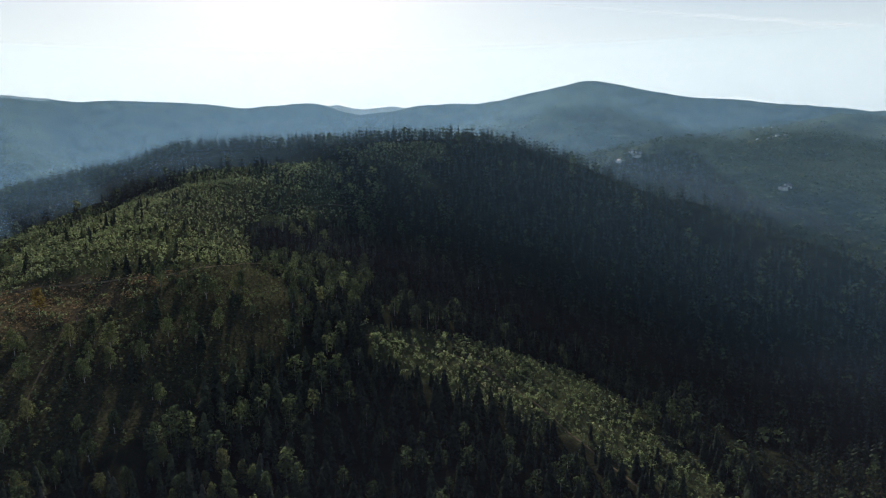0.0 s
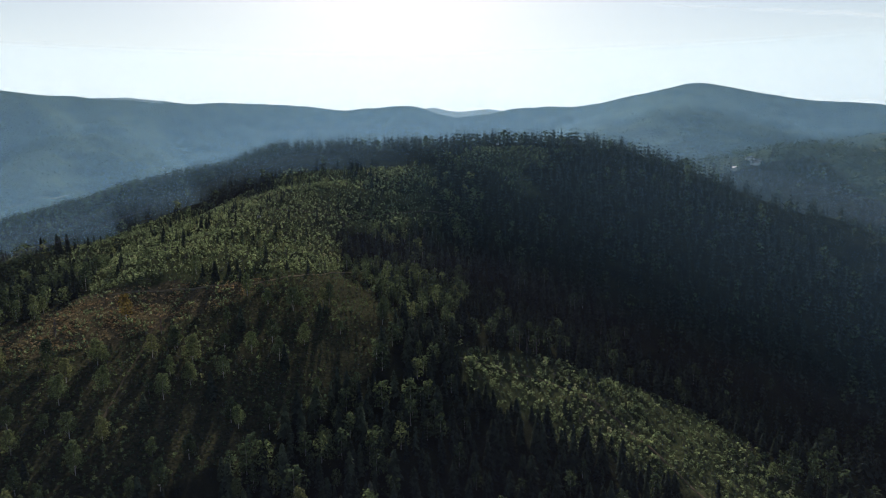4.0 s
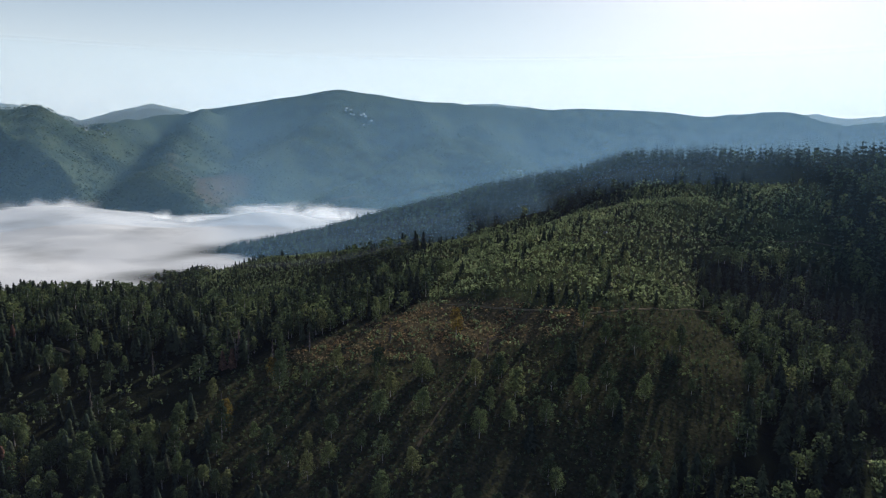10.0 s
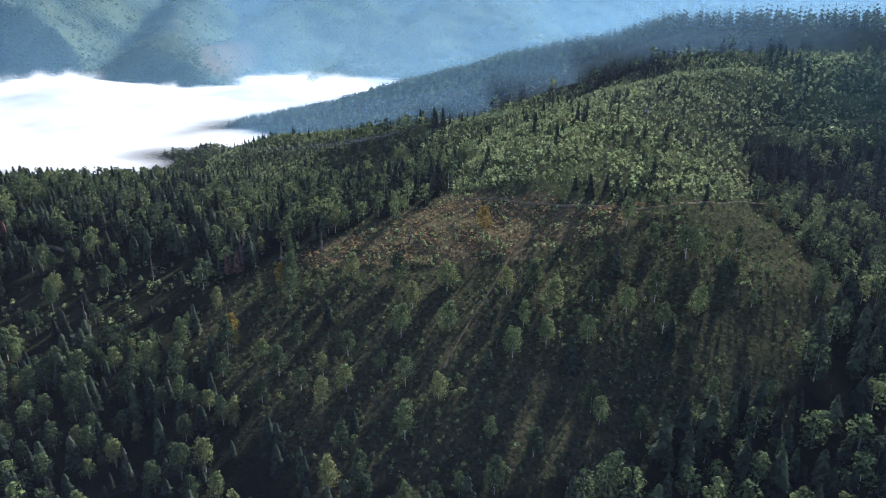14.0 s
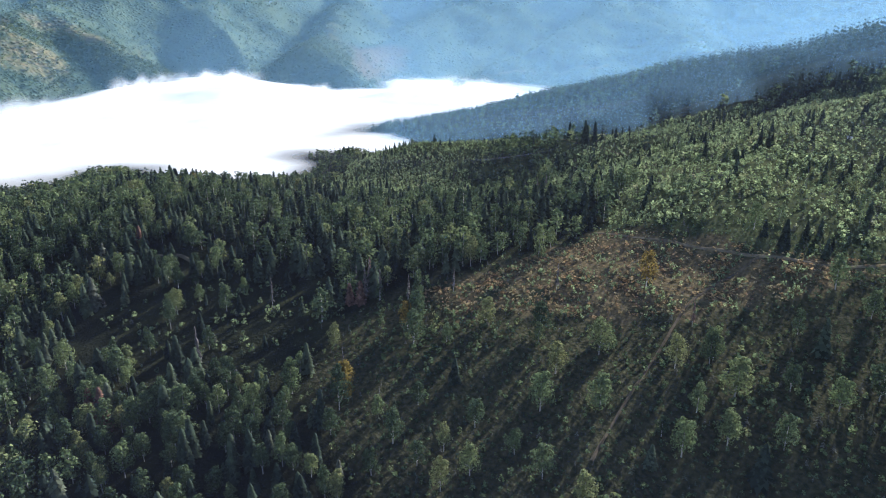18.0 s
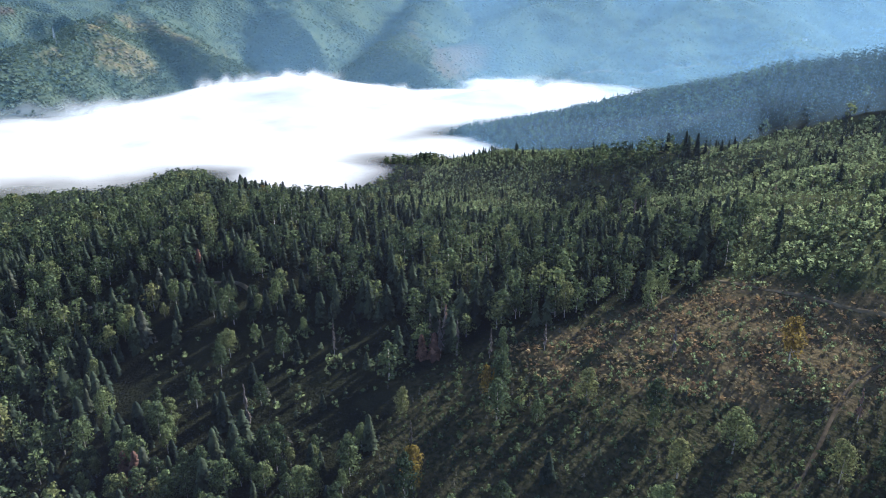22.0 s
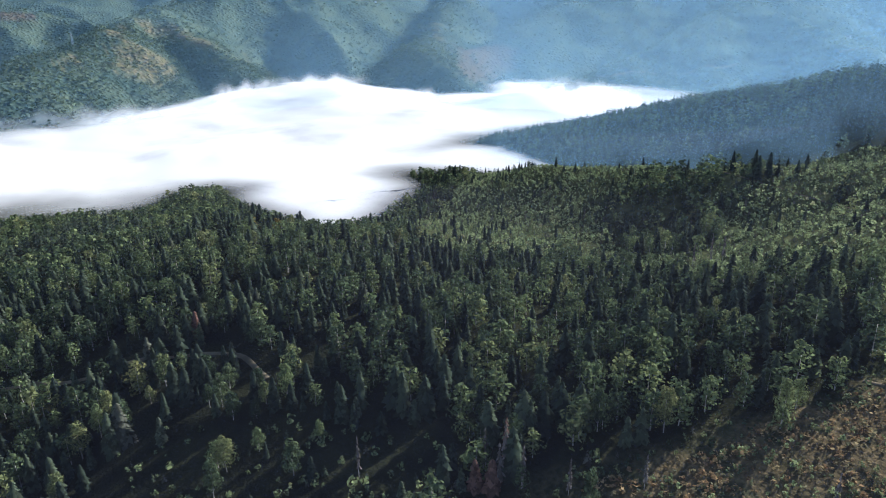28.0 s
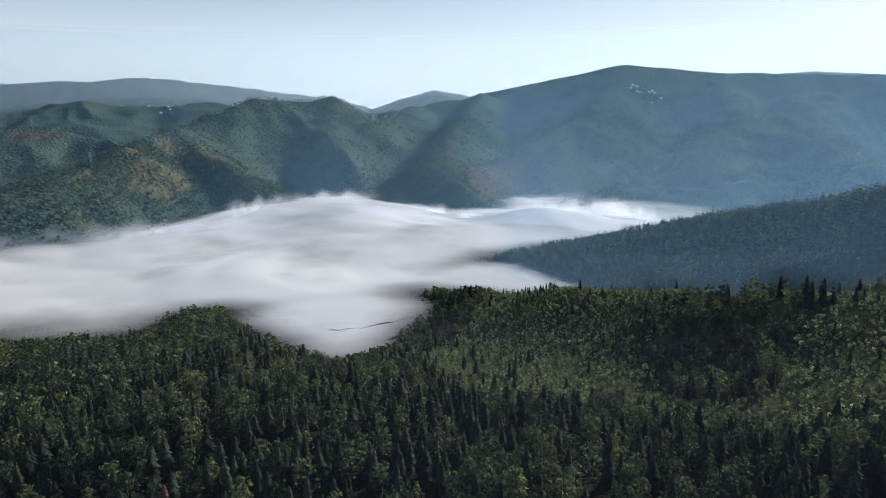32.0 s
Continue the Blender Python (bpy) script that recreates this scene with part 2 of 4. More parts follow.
# across the valley: the long meadow hill and the wooded spur with the mast
ridge(0.56, 35, (-3048, 912, 76), (-3014, 1040, 120), (-3022, 1182, 112), (-3058, 1372, 134), (-3021, 1459, 94), (-3071, 1590, 61), (-3208, 1870, 90), (-3348, 2223, 147))
ridge(0.59, 28, (-3014, 1040, 116), (-2778, 747, 35), (-2551, 596, -3), (-2267, 455, -51), (-2174, 372, -62), (-2078, 303, -80), (-1929, 189, -119), (-1875, 112, -140))
ridge(0.64, 21, (-2592, 655, 9), (-2361, 688, -61), (-2158, 762, -121), (-1994, 786, -184), (-1950, 800, -225))
ridge(0.64, 24, (-3058, 1371, 124), (-2743, 1217, 16), (-2444, 1156, -80), (-2232, 1142, -154), (-2135, 1114, -199))
# the pointed cone and the slope behind it
ridge(0.64, 17, (-3199, 2266, 164), (-2674, 1791, -7), (-2239, 1448, -78), (-1944, 1221, -99), (-1874, 1078, -163), (-1818, 966, -210))
ridge(0.69, 14, (-1944, 1221, -102), (-1790, 1225, -151), (-1648, 1255, -225))
# spurs of the great hill
ridge(0.54, 24, (-2772, 2836, 274), (-2514, 2472, 125), (-2354, 2131, 14), (-2174, 1721, -93), (-2081, 1510, -139), (-1959, 1332, -199))
ridge(0.54, 24, (-2423, 3085, 228), (-1936, 2638, 10), (-1778, 2194, -74), (-1709, 1860, -150), (-1669, 1546, -215))
ridge(0.50, 28, (-2120, 3295, 175), (-1804, 2607, -19), (-1538, 2478, -81), (-1280, 2333, -130), (-1126, 2240, -176))
# the skyline
ridge(0.58, 200, (-3400, 2500, 180), (-2841, 2887, 290), (-2500, 3250, 240), (-2100, 3700, 215), (-1600, 4150, 215), (-1210, 4330, 180), (-830, 4350, 202), (-500, 4400, 120), (-130, 4300, 172), (350, 4150, 185), (832, 3913, 275), (1300, 3900, 190), (1800, 3900, 140), (2600, 3700, 40))
ridge(0.30, 120, (832, 3913, 270), (500, 3000, 60), (300, 2400, -90), (100, 1900, -180))
ridge(0.3, 40, (1458, 4467, 202), (1806, 4339, 182), (2048, 4174, 110), (2336, 3962, 52), (2770, 3671, 13))
# hills behind hills, paler and paler
ridge(0.40, 60, (-3225, 80, 10), (-3129, 288, 11), (-3021, 440, -19), (-2809, 557, -77))
ridge(0.35, 60, (-4524, 24, 83), (-4529, 172, 100), (-4476, 406, 145), (-4420, 511, 159), (-4403, 698, 135), (-4381, 866, 123), (-4325, 1161, 153), (-4369, 1395, 100))
ridge(1.0, 30, (-4804, 13, 112), (-4809, 169, 118), (-4795, 593, 162), (-4761, 897, 186), (-4716, 1149, 173), (-4647, 1439, 127))
ridge(1.1, 30, (-5015, -135, 258), (-5023, 473, 299), (-4976, 941, 327), (-4875, 1437, 274), (-4709, 1956, 204), (-4559, 2304, 129))
ridge(0.9, 30, (-4510, 1914, 109), (-4394, 2184, 124), (-4294, 2385, 180), (-4194, 2564, 229), (-4106, 2707, 201), (-3893, 3013, 94))
ridge(1.0, 30, (-2688, 3952, 265), (-2505, 4070, 269), (-2358, 4157, 254), (-2177, 4255, 218))
ridge(1.0, 30, (-1921, 4376, 198), (-1766, 4441, 233), (-1577, 4512, 196))
ridge(1.0, 30, (-878, 4698, 175), (-689, 4729, 211), (-501, 4753, 174), (-326, 4768, 198), (-153, 4777, 157))
# hollows that open into the fog
HOLLOWS = [
    [(-585, 382, -118), (-690, 422, -166), (-785, 461, -203), (-877, 499, -238), (-1000, 540, -275)],
    [(-640, 800, -165), (-760, 808, -196), (-870, 822, -226), (-960, 815, -246), (-1080, 790, -270)],
]
BASE = -330.0


def crest(x, y, nodes, slope, rnd):
    best = np.full_like(x, -1e9)
    for (x0, y0, z0), (x1, y1, z1) in zip(nodes, nodes[1:]):
        dx, dy = x1 - x0, y1 - y0
        s = np.clip(((x - x0) * dx + (y - y0) * dy) / (dx * dx + dy * dy), 0, 1)
        d = np.hypot(x - x0 - s * dx, y - y0 - s * dy)
        best = np.maximum(best, z0 + s * (z1 - z0) - slope * (np.sqrt(d * d + rnd * rnd) - rnd))
    return best


def height(x, y):
    """Ground height at arrays of x and y."""
    x, y = np.asarray(x, float), np.asarray(y, float)
    hs = np.stack([crest(x, y, n, s, r) for s, r, n in RIDGES] + [np.full_like(x, BASE)])
    top = hs.max(0)
    top = top + 9.0 * np.log(np.exp((hs - top) / 9.0).sum(0)) - 3.0
    for line in HOLLOWS:
        roof = -crest(x, y, [(px, py, -pz) for px, py, pz in line], 0.52, 15)
        top = np.minimum(top, roof) - 6.0 * np.log1p(np.exp(-np.abs(top - roof) / 6.0))
    return top


def sheet(a, core0, core1, b, fine, coarse):
    """Grid lines: fine in the core, wider towards the far ends."""
    out = list(np.arange(core0, core1 + 0.1, fine))
    step = fine
    while out[-1] < b:
        step = min(coarse, step * 1.06); out.append(out[-1] + step)
    step, low = fine, []
    p = core0
    while p > a:
        step = min(coarse, step * 1.06); p -= step; low.append(p)
    return np.array(low[::-1] + out)


def grid_mesh(name, xs, ys, zs):
    nx, ny = len(xs), len(ys)
    X, Y = np.meshgrid(xs, ys)
    co = np.stack([X, Y, zs], -1).reshape(-1, 3)
    i = np.arange(nx * ny).reshape(ny, nx)
    quads = np.stack([i[:-1, :-1], i[:-1, 1:], i[1:, 1:], i[1:, :-1]], -1).reshape(-1, 4)
    me = bpy.data.meshes.new(name)
    me.vertices.add(len(co)); me.vertices.foreach_set("co", co.ravel().astype(np.float32))
    me.loops.add(quads.size); me.loops.foreach_set("vertex_index", quads.ravel().astype(np.int32))
    me.polygons.add(len(quads)); me.polygons.foreach_set("loop_start", np.arange(0, quads.size, 4, dtype=np.int32))
    me.polygons.foreach_set("use_smooth", np.ones(len(quads), bool))
    me.update(calc_edges=True)
    return me


def inside(x, y, poly):
    """Whether points lie in a plan outline."""
    c = np.zeros(np.shape(x), bool)
    for (x0, y0), (x1, y1) in zip(poly, poly[1:] + poly[:1]):
        hit = ((y0 > y) != (y1 > y)) & (x < (x1 - x0) * (y - y0) / (y1 - y0 + 1e-9) + x0)
        c ^= hit
    return c


def wave(x, y, size, seed=0.0):
    """Smooth irregular values, about -1 to 1, with features of that size in metres."""
    a, b = x / size, y / size
    return (np.sin(1.9 * a + 1.3 * np.sin(1.1 * b + seed)) + np.sin(2.3 * b + 1.7 * np.sin(0.9 * a + 2.0 * seed)) + np.sin(1.3 * (a + b) + 2.1 * np.sin(0.7 * (a - b) - seed))) / 3


def land(x, y):
    """Ground with knolls and gullies of its own."""
    far = np.clip((np.hypot(x + 120, y - 150) - 1200) / 1200, 0, 1)
    h = height(x, y)
    far = far * np.clip(1.1 - (h - 60) / 130, 0.25, 1)
    return h + 1.6 * wave(x, y, 22, 1) + 0.6 * wave(x, y, 8, 4) + far * (5 * wave(x, y, 150, 2) + 4 * wave(x, y, 65, 3) + 38 * (0.3 - np.abs(wave(x, y, 150, 6))) + 14 * (0.3 - np.abs(wave(x, y, 70, 1))))


# land use in plan
CLEARING = [(-318, 332), (-303, 368), (-288, 428), (-219, 446), (-180, 470), (-195, 425), (-222, 388), (-262, 356), (-292, 334)]
BRUSH = [(-335, 300), (-290, 262), (-200, 250), (-140, 300), (-95, 385), (-95, 470), (-150, 540), (-190, 480), (-290, 430)]
KNOLL = [(-292, 432), (-200, 450), (-150, 540), (-190, 640), (-100, 672), (-120, 790), (-310, 850), (-450, 710), (-350, 545)]
SPUR_GREEN = [(-330, 530), (-450, 690), (-380, 800), (-560, 790), (-880, 780), (-925, 720), (-880, 670), (-800, 600), (-720, 505), (-640, 450), (-545, 432), (-520, 470), (-500, 490), (-430, 500), (-380, 500)]
DARK_WOOD = [(-500, 722), (-560, 715), (-600, 685), (-612, 640), (-560, 590), (-490, 540), (-455, 560), (-465, 600), (-520, 655)]
CREST_PLANTING = [(-95, 786), (-88, 818), (-30, 830), (30, 828), (12, 806), (-22, 767), (-6, 723), (-29, 719), (-49, 762)]
PATCH = [(-62, 440), (0, 470), (60, 478), (100, 455), (140, 380), (155, 320), (110, 325), (62, 368), (10, 372), (-38, 392)]
FAR_BROWN = [(-1908, 1330), (-2247, 1565), (-2121, 1706), (-2024, 1642), (-1908, 1464), (-1745, 1250)]
BROWN_FIELD = [(-3028, 199), (-3120, 209), (-3103, 287), (-3041, 354), (-3021, 360), (-3003, 282)]
MAST_MEADOW = [(-2043, 447), (-2199, 457), (-2240, 513), (-2232, 609), (-2101, 595), (-2046, 516)]
MAST_GLADE = [(-2022, 310), (-2146, 386), (-2047, 369)]
STRIP_A = [(-2448, 559), (-2495, 595), (-2432, 671), (-2330, 761), (-2215, 728), (-2382, 659)]
STRIP_B = [(-2262, 767), (-2474, 887), (-2441, 886), (-2191, 755)]
HILL_TOP = [(-2256, 447), (-2449, 523), (-2394, 540), (-2228, 486), (-2236, 451)]
FIELD_W = [(-4412, 227), (-4467, 275), (-4402, 355), (-4250, 363)]
GREEN_STRIP = [(-2588, 1610), (-2570, 1640), (-2260, 1520), (-2067, 1368), (-2080, 1350), (-2275, 1492)]
FIELD_E = [(895, 1990), (985, 2080), (965, 2120), (880, 2050)]
GLADE = [(-452, 242), (-403, 288), (-367, 316), (-334, 308), (-309, 288), (-322, 262), (-350, 236), (-386, 214), (-425, 214)]
BACK_SLOPE = [(-110, 785), (-310, 845), (-450, 790), (-560, 770), (-880, 780), (-900, 850), (-560, 890), (-300, 905), (-150, 850)]
OPEN = [CLEARING, BRUSH, KNOLL, SPUR_GREEN, CREST_PLANTING, PATCH]
MEADOWS = [MAST_MEADOW, MAST_GLADE, STRIP_A, STRIP_B, HILL_TOP, FIELD_W, GREEN_STRIP, FIELD_E]

XS = sheet(-5400, -1250, 250, 5400, 6, 40)
YS = sheet(-1800, 130, 1180, 5400, 6, 40)
GX, GY = np.meshgrid(XS, YS)
ground = new("ground", grid_mesh("ground", XS, YS, land(GX, GY)))
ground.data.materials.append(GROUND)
tagged(ground, "wooded hills of soil darkened as in tree shade, grass and brush", "hillside", kind="structure")


def mask(mesh, name, polys, wobble=6.0):
    x, y = GX + wobble * wave(GX, GY, 9, 5), GY + wobble * wave(GX, GY, 9, 7)
    on = np.zeros(GX.shape, bool)
    for p in polys:
        on |= inside(x, y, p)
    a = mesh.attributes.new(name, "FLOAT", "POINT")
    a.data.foreach_set("value", on.ravel().astype(np.float32))


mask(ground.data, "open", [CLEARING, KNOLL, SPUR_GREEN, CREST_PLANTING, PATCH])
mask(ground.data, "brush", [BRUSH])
mask(ground.data, "rust", [CLEARING])
mask(ground.data, "bare", [FAR_BROWN, BROWN_FIELD], 14)
mask(ground.data, "meadow", MEADOWS, 14)
ground.data.attributes.new("afar", "FLOAT", "POINT").data.foreach_set("value", ((GX < -1250) | (GY > 1250) | (GX > 450)).ravel().astype(np.float32))


# ---- plants as lists of triangles, one metre high
def spruce(rng, tiers, blades, spread=0.17, bare=0.12, thin=1.0):
    """Drooping whorls of boughs round a stem. Returns points, triangles and the number of stem triangles."""
    v, f = [], []
    sides = 5 if tiers > 6 else 3
    for k in range(sides):
        a = 2 * math.pi * k / sides
        v.append((0.012 * math.cos(a), 0.012 * math.sin(a), -0.03))
    v.append((0, 0, 0.97))
    f += [(k, (k + 1) % sides, sides) for k in range(sides)]
    stem = len(f)
    for k in range(tiers):
        u = k / (tiers - 1)
        z = bare + (0.93 - bare) * u ** 0.9
        r = spread * (1 - 0.86 * u) ** 0.75 * rng.uniform(0.82, 1.15) + 0.012
        off = rng.uniform(0, 6.3)
        for j in range(blades):
            if rng.random() > thin:
                continue
            a = off + 2 * math.pi * (j + rng.uniform(-0.3, 0.3)) / blades
            q = r * rng.uniform(0.7, 1.15)
            c, s = math.cos(a), math.sin(a)
            w = q * rng.uniform(0.22, 0.38) + 0.008
            droop = q * rng.uniform(0.35, 0.75)
            i = len(v)
            v += [(0, 0, z + 0.05 + 0.02 * (1 - u)), (0.6 * q * c - w * s, 0.6 * q * s + w * c, z - 0.45 * droop), (q * c, q * s, z - droop), (0.6 * q * c + w * s, 0.6 * q * s - w * c, z - 0.45 * droop)]
            f += [(i, i + 1, i + 2), (i, i + 2, i + 3)]
    i = len(v)
    v += [(0.012, 0, 0.94), (-0.006, 0.01, 0.94), (-0.006, -0.01, 0.94), (0, 0, 1.0)]
    f += [(i, i + 1, i + 3), (i + 1, i + 2, i + 3), (i + 2, i, i + 3)]
    return np.array(v), np.array(f), stem


def leafy(rng, leaves, lobes, size, width=0.27, low=0.35, stem_r=0.016, limbs=4):
    """A stem with limbs and a crown of leaf clumps round several uneven lobes."""
    v, f = [], []

    def stick(p, q, r0, r1, sides=4):
        i = len(v)
        p, q = Vector(p), Vector(q)
        t = (q - p).normalized()
        n = t.orthogonal().normalized()
        b = t.cross(n)
        for c, r in ((p, r0), (q, r1)):
            for k in range(sides):
                a = 2 * math.pi * k / sides
                v.append(tuple(c + n * r * math.cos(a) + b * r * math.sin(a)))
        for k in range(sides):
            k2 = (k + 1) % sides
            f.extend([(i + k, i + k2, i + sides + k2), (i + k, i + sides + k2, i + sides + k)])

    centres = []
    for k in range(lobes):
        u = (k + 0.5) / lobes
        z = low + (0.93 - low) * u
        ring = width * (0.75 - abs(u - 0.4) * 0.8) * rng.uniform(0.4, 1.0)
        a = 2.4 * k + rng.uniform(-0.5, 0.5)
        centres.append((ring * math.cos(a), ring * math.sin(a), z, width * rng.uniform(0.42, 0.68) * (1.15 - 0.55 * u)))
    if stem_r:
        stick((0, 0, -0.03), (0.01, 0.0, low + 0.15), stem_r, stem_r * 0.6)
        stick((0.01, 0, low + 0.15), (0, 0.01, 0.85), stem_r * 0.6, stem_r * 0.2, 3)
        for c in centres[:limbs]:
            stick((0, 0, max(0.15, c[2] - 0.2)), c[:3], stem_r * 0.4, stem_r * 0.12, 3)
    stem = len(f)
    for k in range(leaves):
        cx, cy, cz, cr = centres[rng.randrange(lobes)]
        d = Vector((rng.gauss(0, 1), rng.gauss(0, 1), rng.gauss(0.25, 1))).normalized()
        p = Vector((cx, cy, cz)) + Vector((d.x, d.y, d.z * 0.9)) * cr * rng.uniform(0.6, 1.08)
        nrm = (d + Vector((rng.uniform(-1, 1), rng.uniform(-1, 1), rng.uniform(-1, 1))) * 0.42).normalized()
        t = nrm.orthogonal().normalized()
        t.rotate(Matrix.Rotation(rng.uniform(0, 6.3), 3, nrm).to_quaternion())
        b = nrm.cross(t)
        s = size * rng.uniform(0.6, 1.3)
        i = len(v)
        v.extend(tuple(q) for q in (p - t * s, p + b * s * 0.7 + nrm * s * 0.2, p + t * s, p - b * s * 0.7 + nrm * s * 0.2))
        f.extend([(i, i + 1, i + 2), (i, i + 2, i + 3)])
    return np.array(v), np.array(f), stem


def tri_mesh(name, v, f, mats=None, tint=None, slots=None):
    if tint is None:
        used, f = np.unique(f, return_inverse=True)
        v, f = np.asarray(v)[used], f.reshape(-1, 3)
    me = bpy.data.meshes.new(name)
    me.vertices.add(len(v)); me.vertices.foreach_set("co", np.asarray(v, np.float32).ravel())
    me.loops.add(f.size); me.loops.foreach_set("vertex_index", np.asarray(f, np.int32).ravel())
    me.polygons.add(len(f)); me.polygons.foreach_set("loop_start", np.arange(0, f.size, 3, dtype=np.int32))
    for m in mats or ():
        me.materials.append(m)
    if slots is not None:
        me.polygons.foreach_set("material_index", slots.astype(np.int32))
    if tint is not None:
        me.attributes.new("tint", "FLOAT", "POINT").data.foreach_set("value", tint.astype(np.float32))
    me.update(calc_edges=True)
    return me


def stand(name, kinds, mats, x, y, tall, wide, tint, label, category):
    """Many plants joined into one mesh."""
    rs = np.random.RandomState(len(x) + 7)
    z = land(x, y) - 0.2
    turn, pick = rs.uniform(0, 6.3, len(x)), rs.randint(0, len(kinds), len(x))
    vs, fs, ts, ss, base = [], [], [], [], 0
    for k, (v, f, stem) in enumerate(kinds):
        w = np.nonzero(pick == k)[0]
        if not len(w):
            continue
        c, s = np.cos(turn[w])[:, None], np.sin(turn[w])[:, None]
        px = (v[:, 0] * c - v[:, 1] * s) * wide[w, None] + x[w, None]
        py = (v[:, 0] * s + v[:, 1] * c) * wide[w, None] + y[w, None]
        pz = v[:, 2] * tall[w, None] + z[w, None]
        vs.append(np.stack([px, py, pz], -1).reshape(-1, 3))
        fs.append((f[None] + (np.arange(len(w)) * len(v))[:, None, None] + base).reshape(-1, 3))
        ts.append(np.repeat(tint[w], len(v)))
        slot = np.zeros(len(f)); slot[:stem] = 1
        ss.append(np.tile(slot, len(w)))
        base += len(v) * len(w)
    ob = new(name, tri_mesh(name, np.concatenate(vs), np.concatenate(fs), mats, np.concatenate(ts), np.concatenate(ss)))
    return tagged(ob, label, category, kind="stuff")


rng = random.Random(5)
SPRUCE_FINE = [spruce(rng, 17, 12, rng.uniform(0.17, 0.24), rng.uniform(0.05, 0.16)) for _ in range(6)]
SPRUCE_MID = [spruce(rng, 11, 9, rng.uniform(0.18, 0.25), rng.uniform(0.05, 0.16)) for _ in range(6)]
SPRUCE_FAR = [spruce(rng, 5, 5, rng.uniform(0.2, 0.27), 0.08) for _ in range(5)]
SPRUCE_SMALL = [spruce(rng, 3, 4, rng.uniform(0.24, 0.32), 0.05) for _ in range(5)]
SPRUCE_YOUNG = [spruce(rng, 5, 5, rng.uniform(0.26, 0.36), 0.02) for _ in range(5)]
DEAD_FINE = [spruce(rng, 14, 6, rng.uniform(0.08, 0.12), 0.25, 0.55) for _ in range(3)]
BROAD_FINE = [leafy(rng, 1100, rng.randint(11, 17), 0.026, rng.uniform(0.25, 0.33), rng.uniform(0.14, 0.32)) for _ in range(6)]
BROAD_MID = [leafy(rng, 230, rng.randint(9, 13), 0.046, rng.uniform(0.25, 0.33), rng.uniform(0.06, 0.2), limbs=1) for _ in range(6)]
BROAD_FAR = [leafy(rng, 34, 5, 0.095, 0.34, 0.3, stem_r=0) for _ in range(5)]
WOODS_FAR = [leafy(rng, 11, 4, 0.19, 0.36, 0.25, stem_r=0) for _ in range(5)]
BUSH = [leafy(rng, 20, 4, 0.17, 0.42, 0.22, stem_r=0) for _ in range(8)]
TUFT = [leafy(rng, 9, 3, 0.26, 0.55, 0.2, stem_r=0) for _ in range(5)]


def scatter(x0, x1, y0, y1, gap, seed):
    rs = np.random.RandomState(seed)
    x, y = np.meshgrid(np.arange(x0, x1, gap), np.arange(y0, y1, gap))
    x, y = x.ravel() + rs.uniform(-0.5, 0.5, x.size) * gap * 0.95, y.ravel() + rs.uniform(-0.5, 0.5, y.size) * gap * 0.95
    return x, y, rs


def is_open(x, y):
    on = np.zeros(x.shape, bool)
    for p in OPEN:
        on |= inside(x + 5 * wave(x, y, 12, 2), y + 5 * wave(x, y, 12, 6), p)
    return on & ~inside(x, y, DARK_WOOD)


# tracks, in plan
TRACKS = {
    "upper": (2.4, [(-292, 424), (-250, 432), (-219, 441), (-192, 455), (-178, 478), (-157, 530), (-135, 562)]),
    "lower": (1.4, [(-219, 441), (-224, 402), (-217, 368), (-208, 330), (-203, 312)]),
    "knoll": (2.0, [(-290, 640), (-240, 668), (-187, 679), (-129, 694), (-95, 690)]),
    "forest": (3.2, [(-545, 180), (-526, 201), (-510, 222), (-497, 250), (-470, 280), (-440, 285)]),
    "patch": (2.4, [(-52, 428), (-5, 436), (30, 424), (55, 392), (80, 350), (98, 320)]),
    "valley": (4.2, [(-1700, 1610), (-1650, 1680), (-1639, 1834), (-1597, 2014), (-1571, 2157)]),
    "pass": (4.2, [(-1341, 2298), (-1297, 2335), (-1270, 2390)]),
    "meadow": (1.6, [(-350, 560), (-400, 640), (-470, 680), (-560, 700), (-700, 700)]),
}


def path_points(nodes, step=3.0):
    pts = []
    n = len(nodes)
    for i in range(n - 1):
        p0, p1, p2, p3 = (np.array(nodes[min(max(k, 0), n - 1)], float) for k in (i - 1, i, i + 1, i + 2))
        for s in np.arange(0, 1, step / max(step, np.hypot(*(p2 - p1)))):
            pts.append(0.5 * (2 * p1 + (p2 - p0) * s + (2 * p0 - 5 * p1 + 4 * p2 - p3) * s ** 2 + (3 * p1 - p0 - 3 * p2 + p3) * s ** 3))
    pts.append(np.array(nodes[-1], float))
    return np.array(pts)


TRACK_POINTS = {k: path_points(n) for k, (w, n) in TRACKS.items()}
ALL_TRACK = np.concatenate(list(TRACK_POINTS.values()))


def off_track(x, y, room):
    near = np.full(x.shape, 1e9)
    for p in ALL_TRACK[::2]:
        near = np.minimum(near, (x - p[0]) ** 2 + (y - p[1]) ** 2)
    return near > room * room


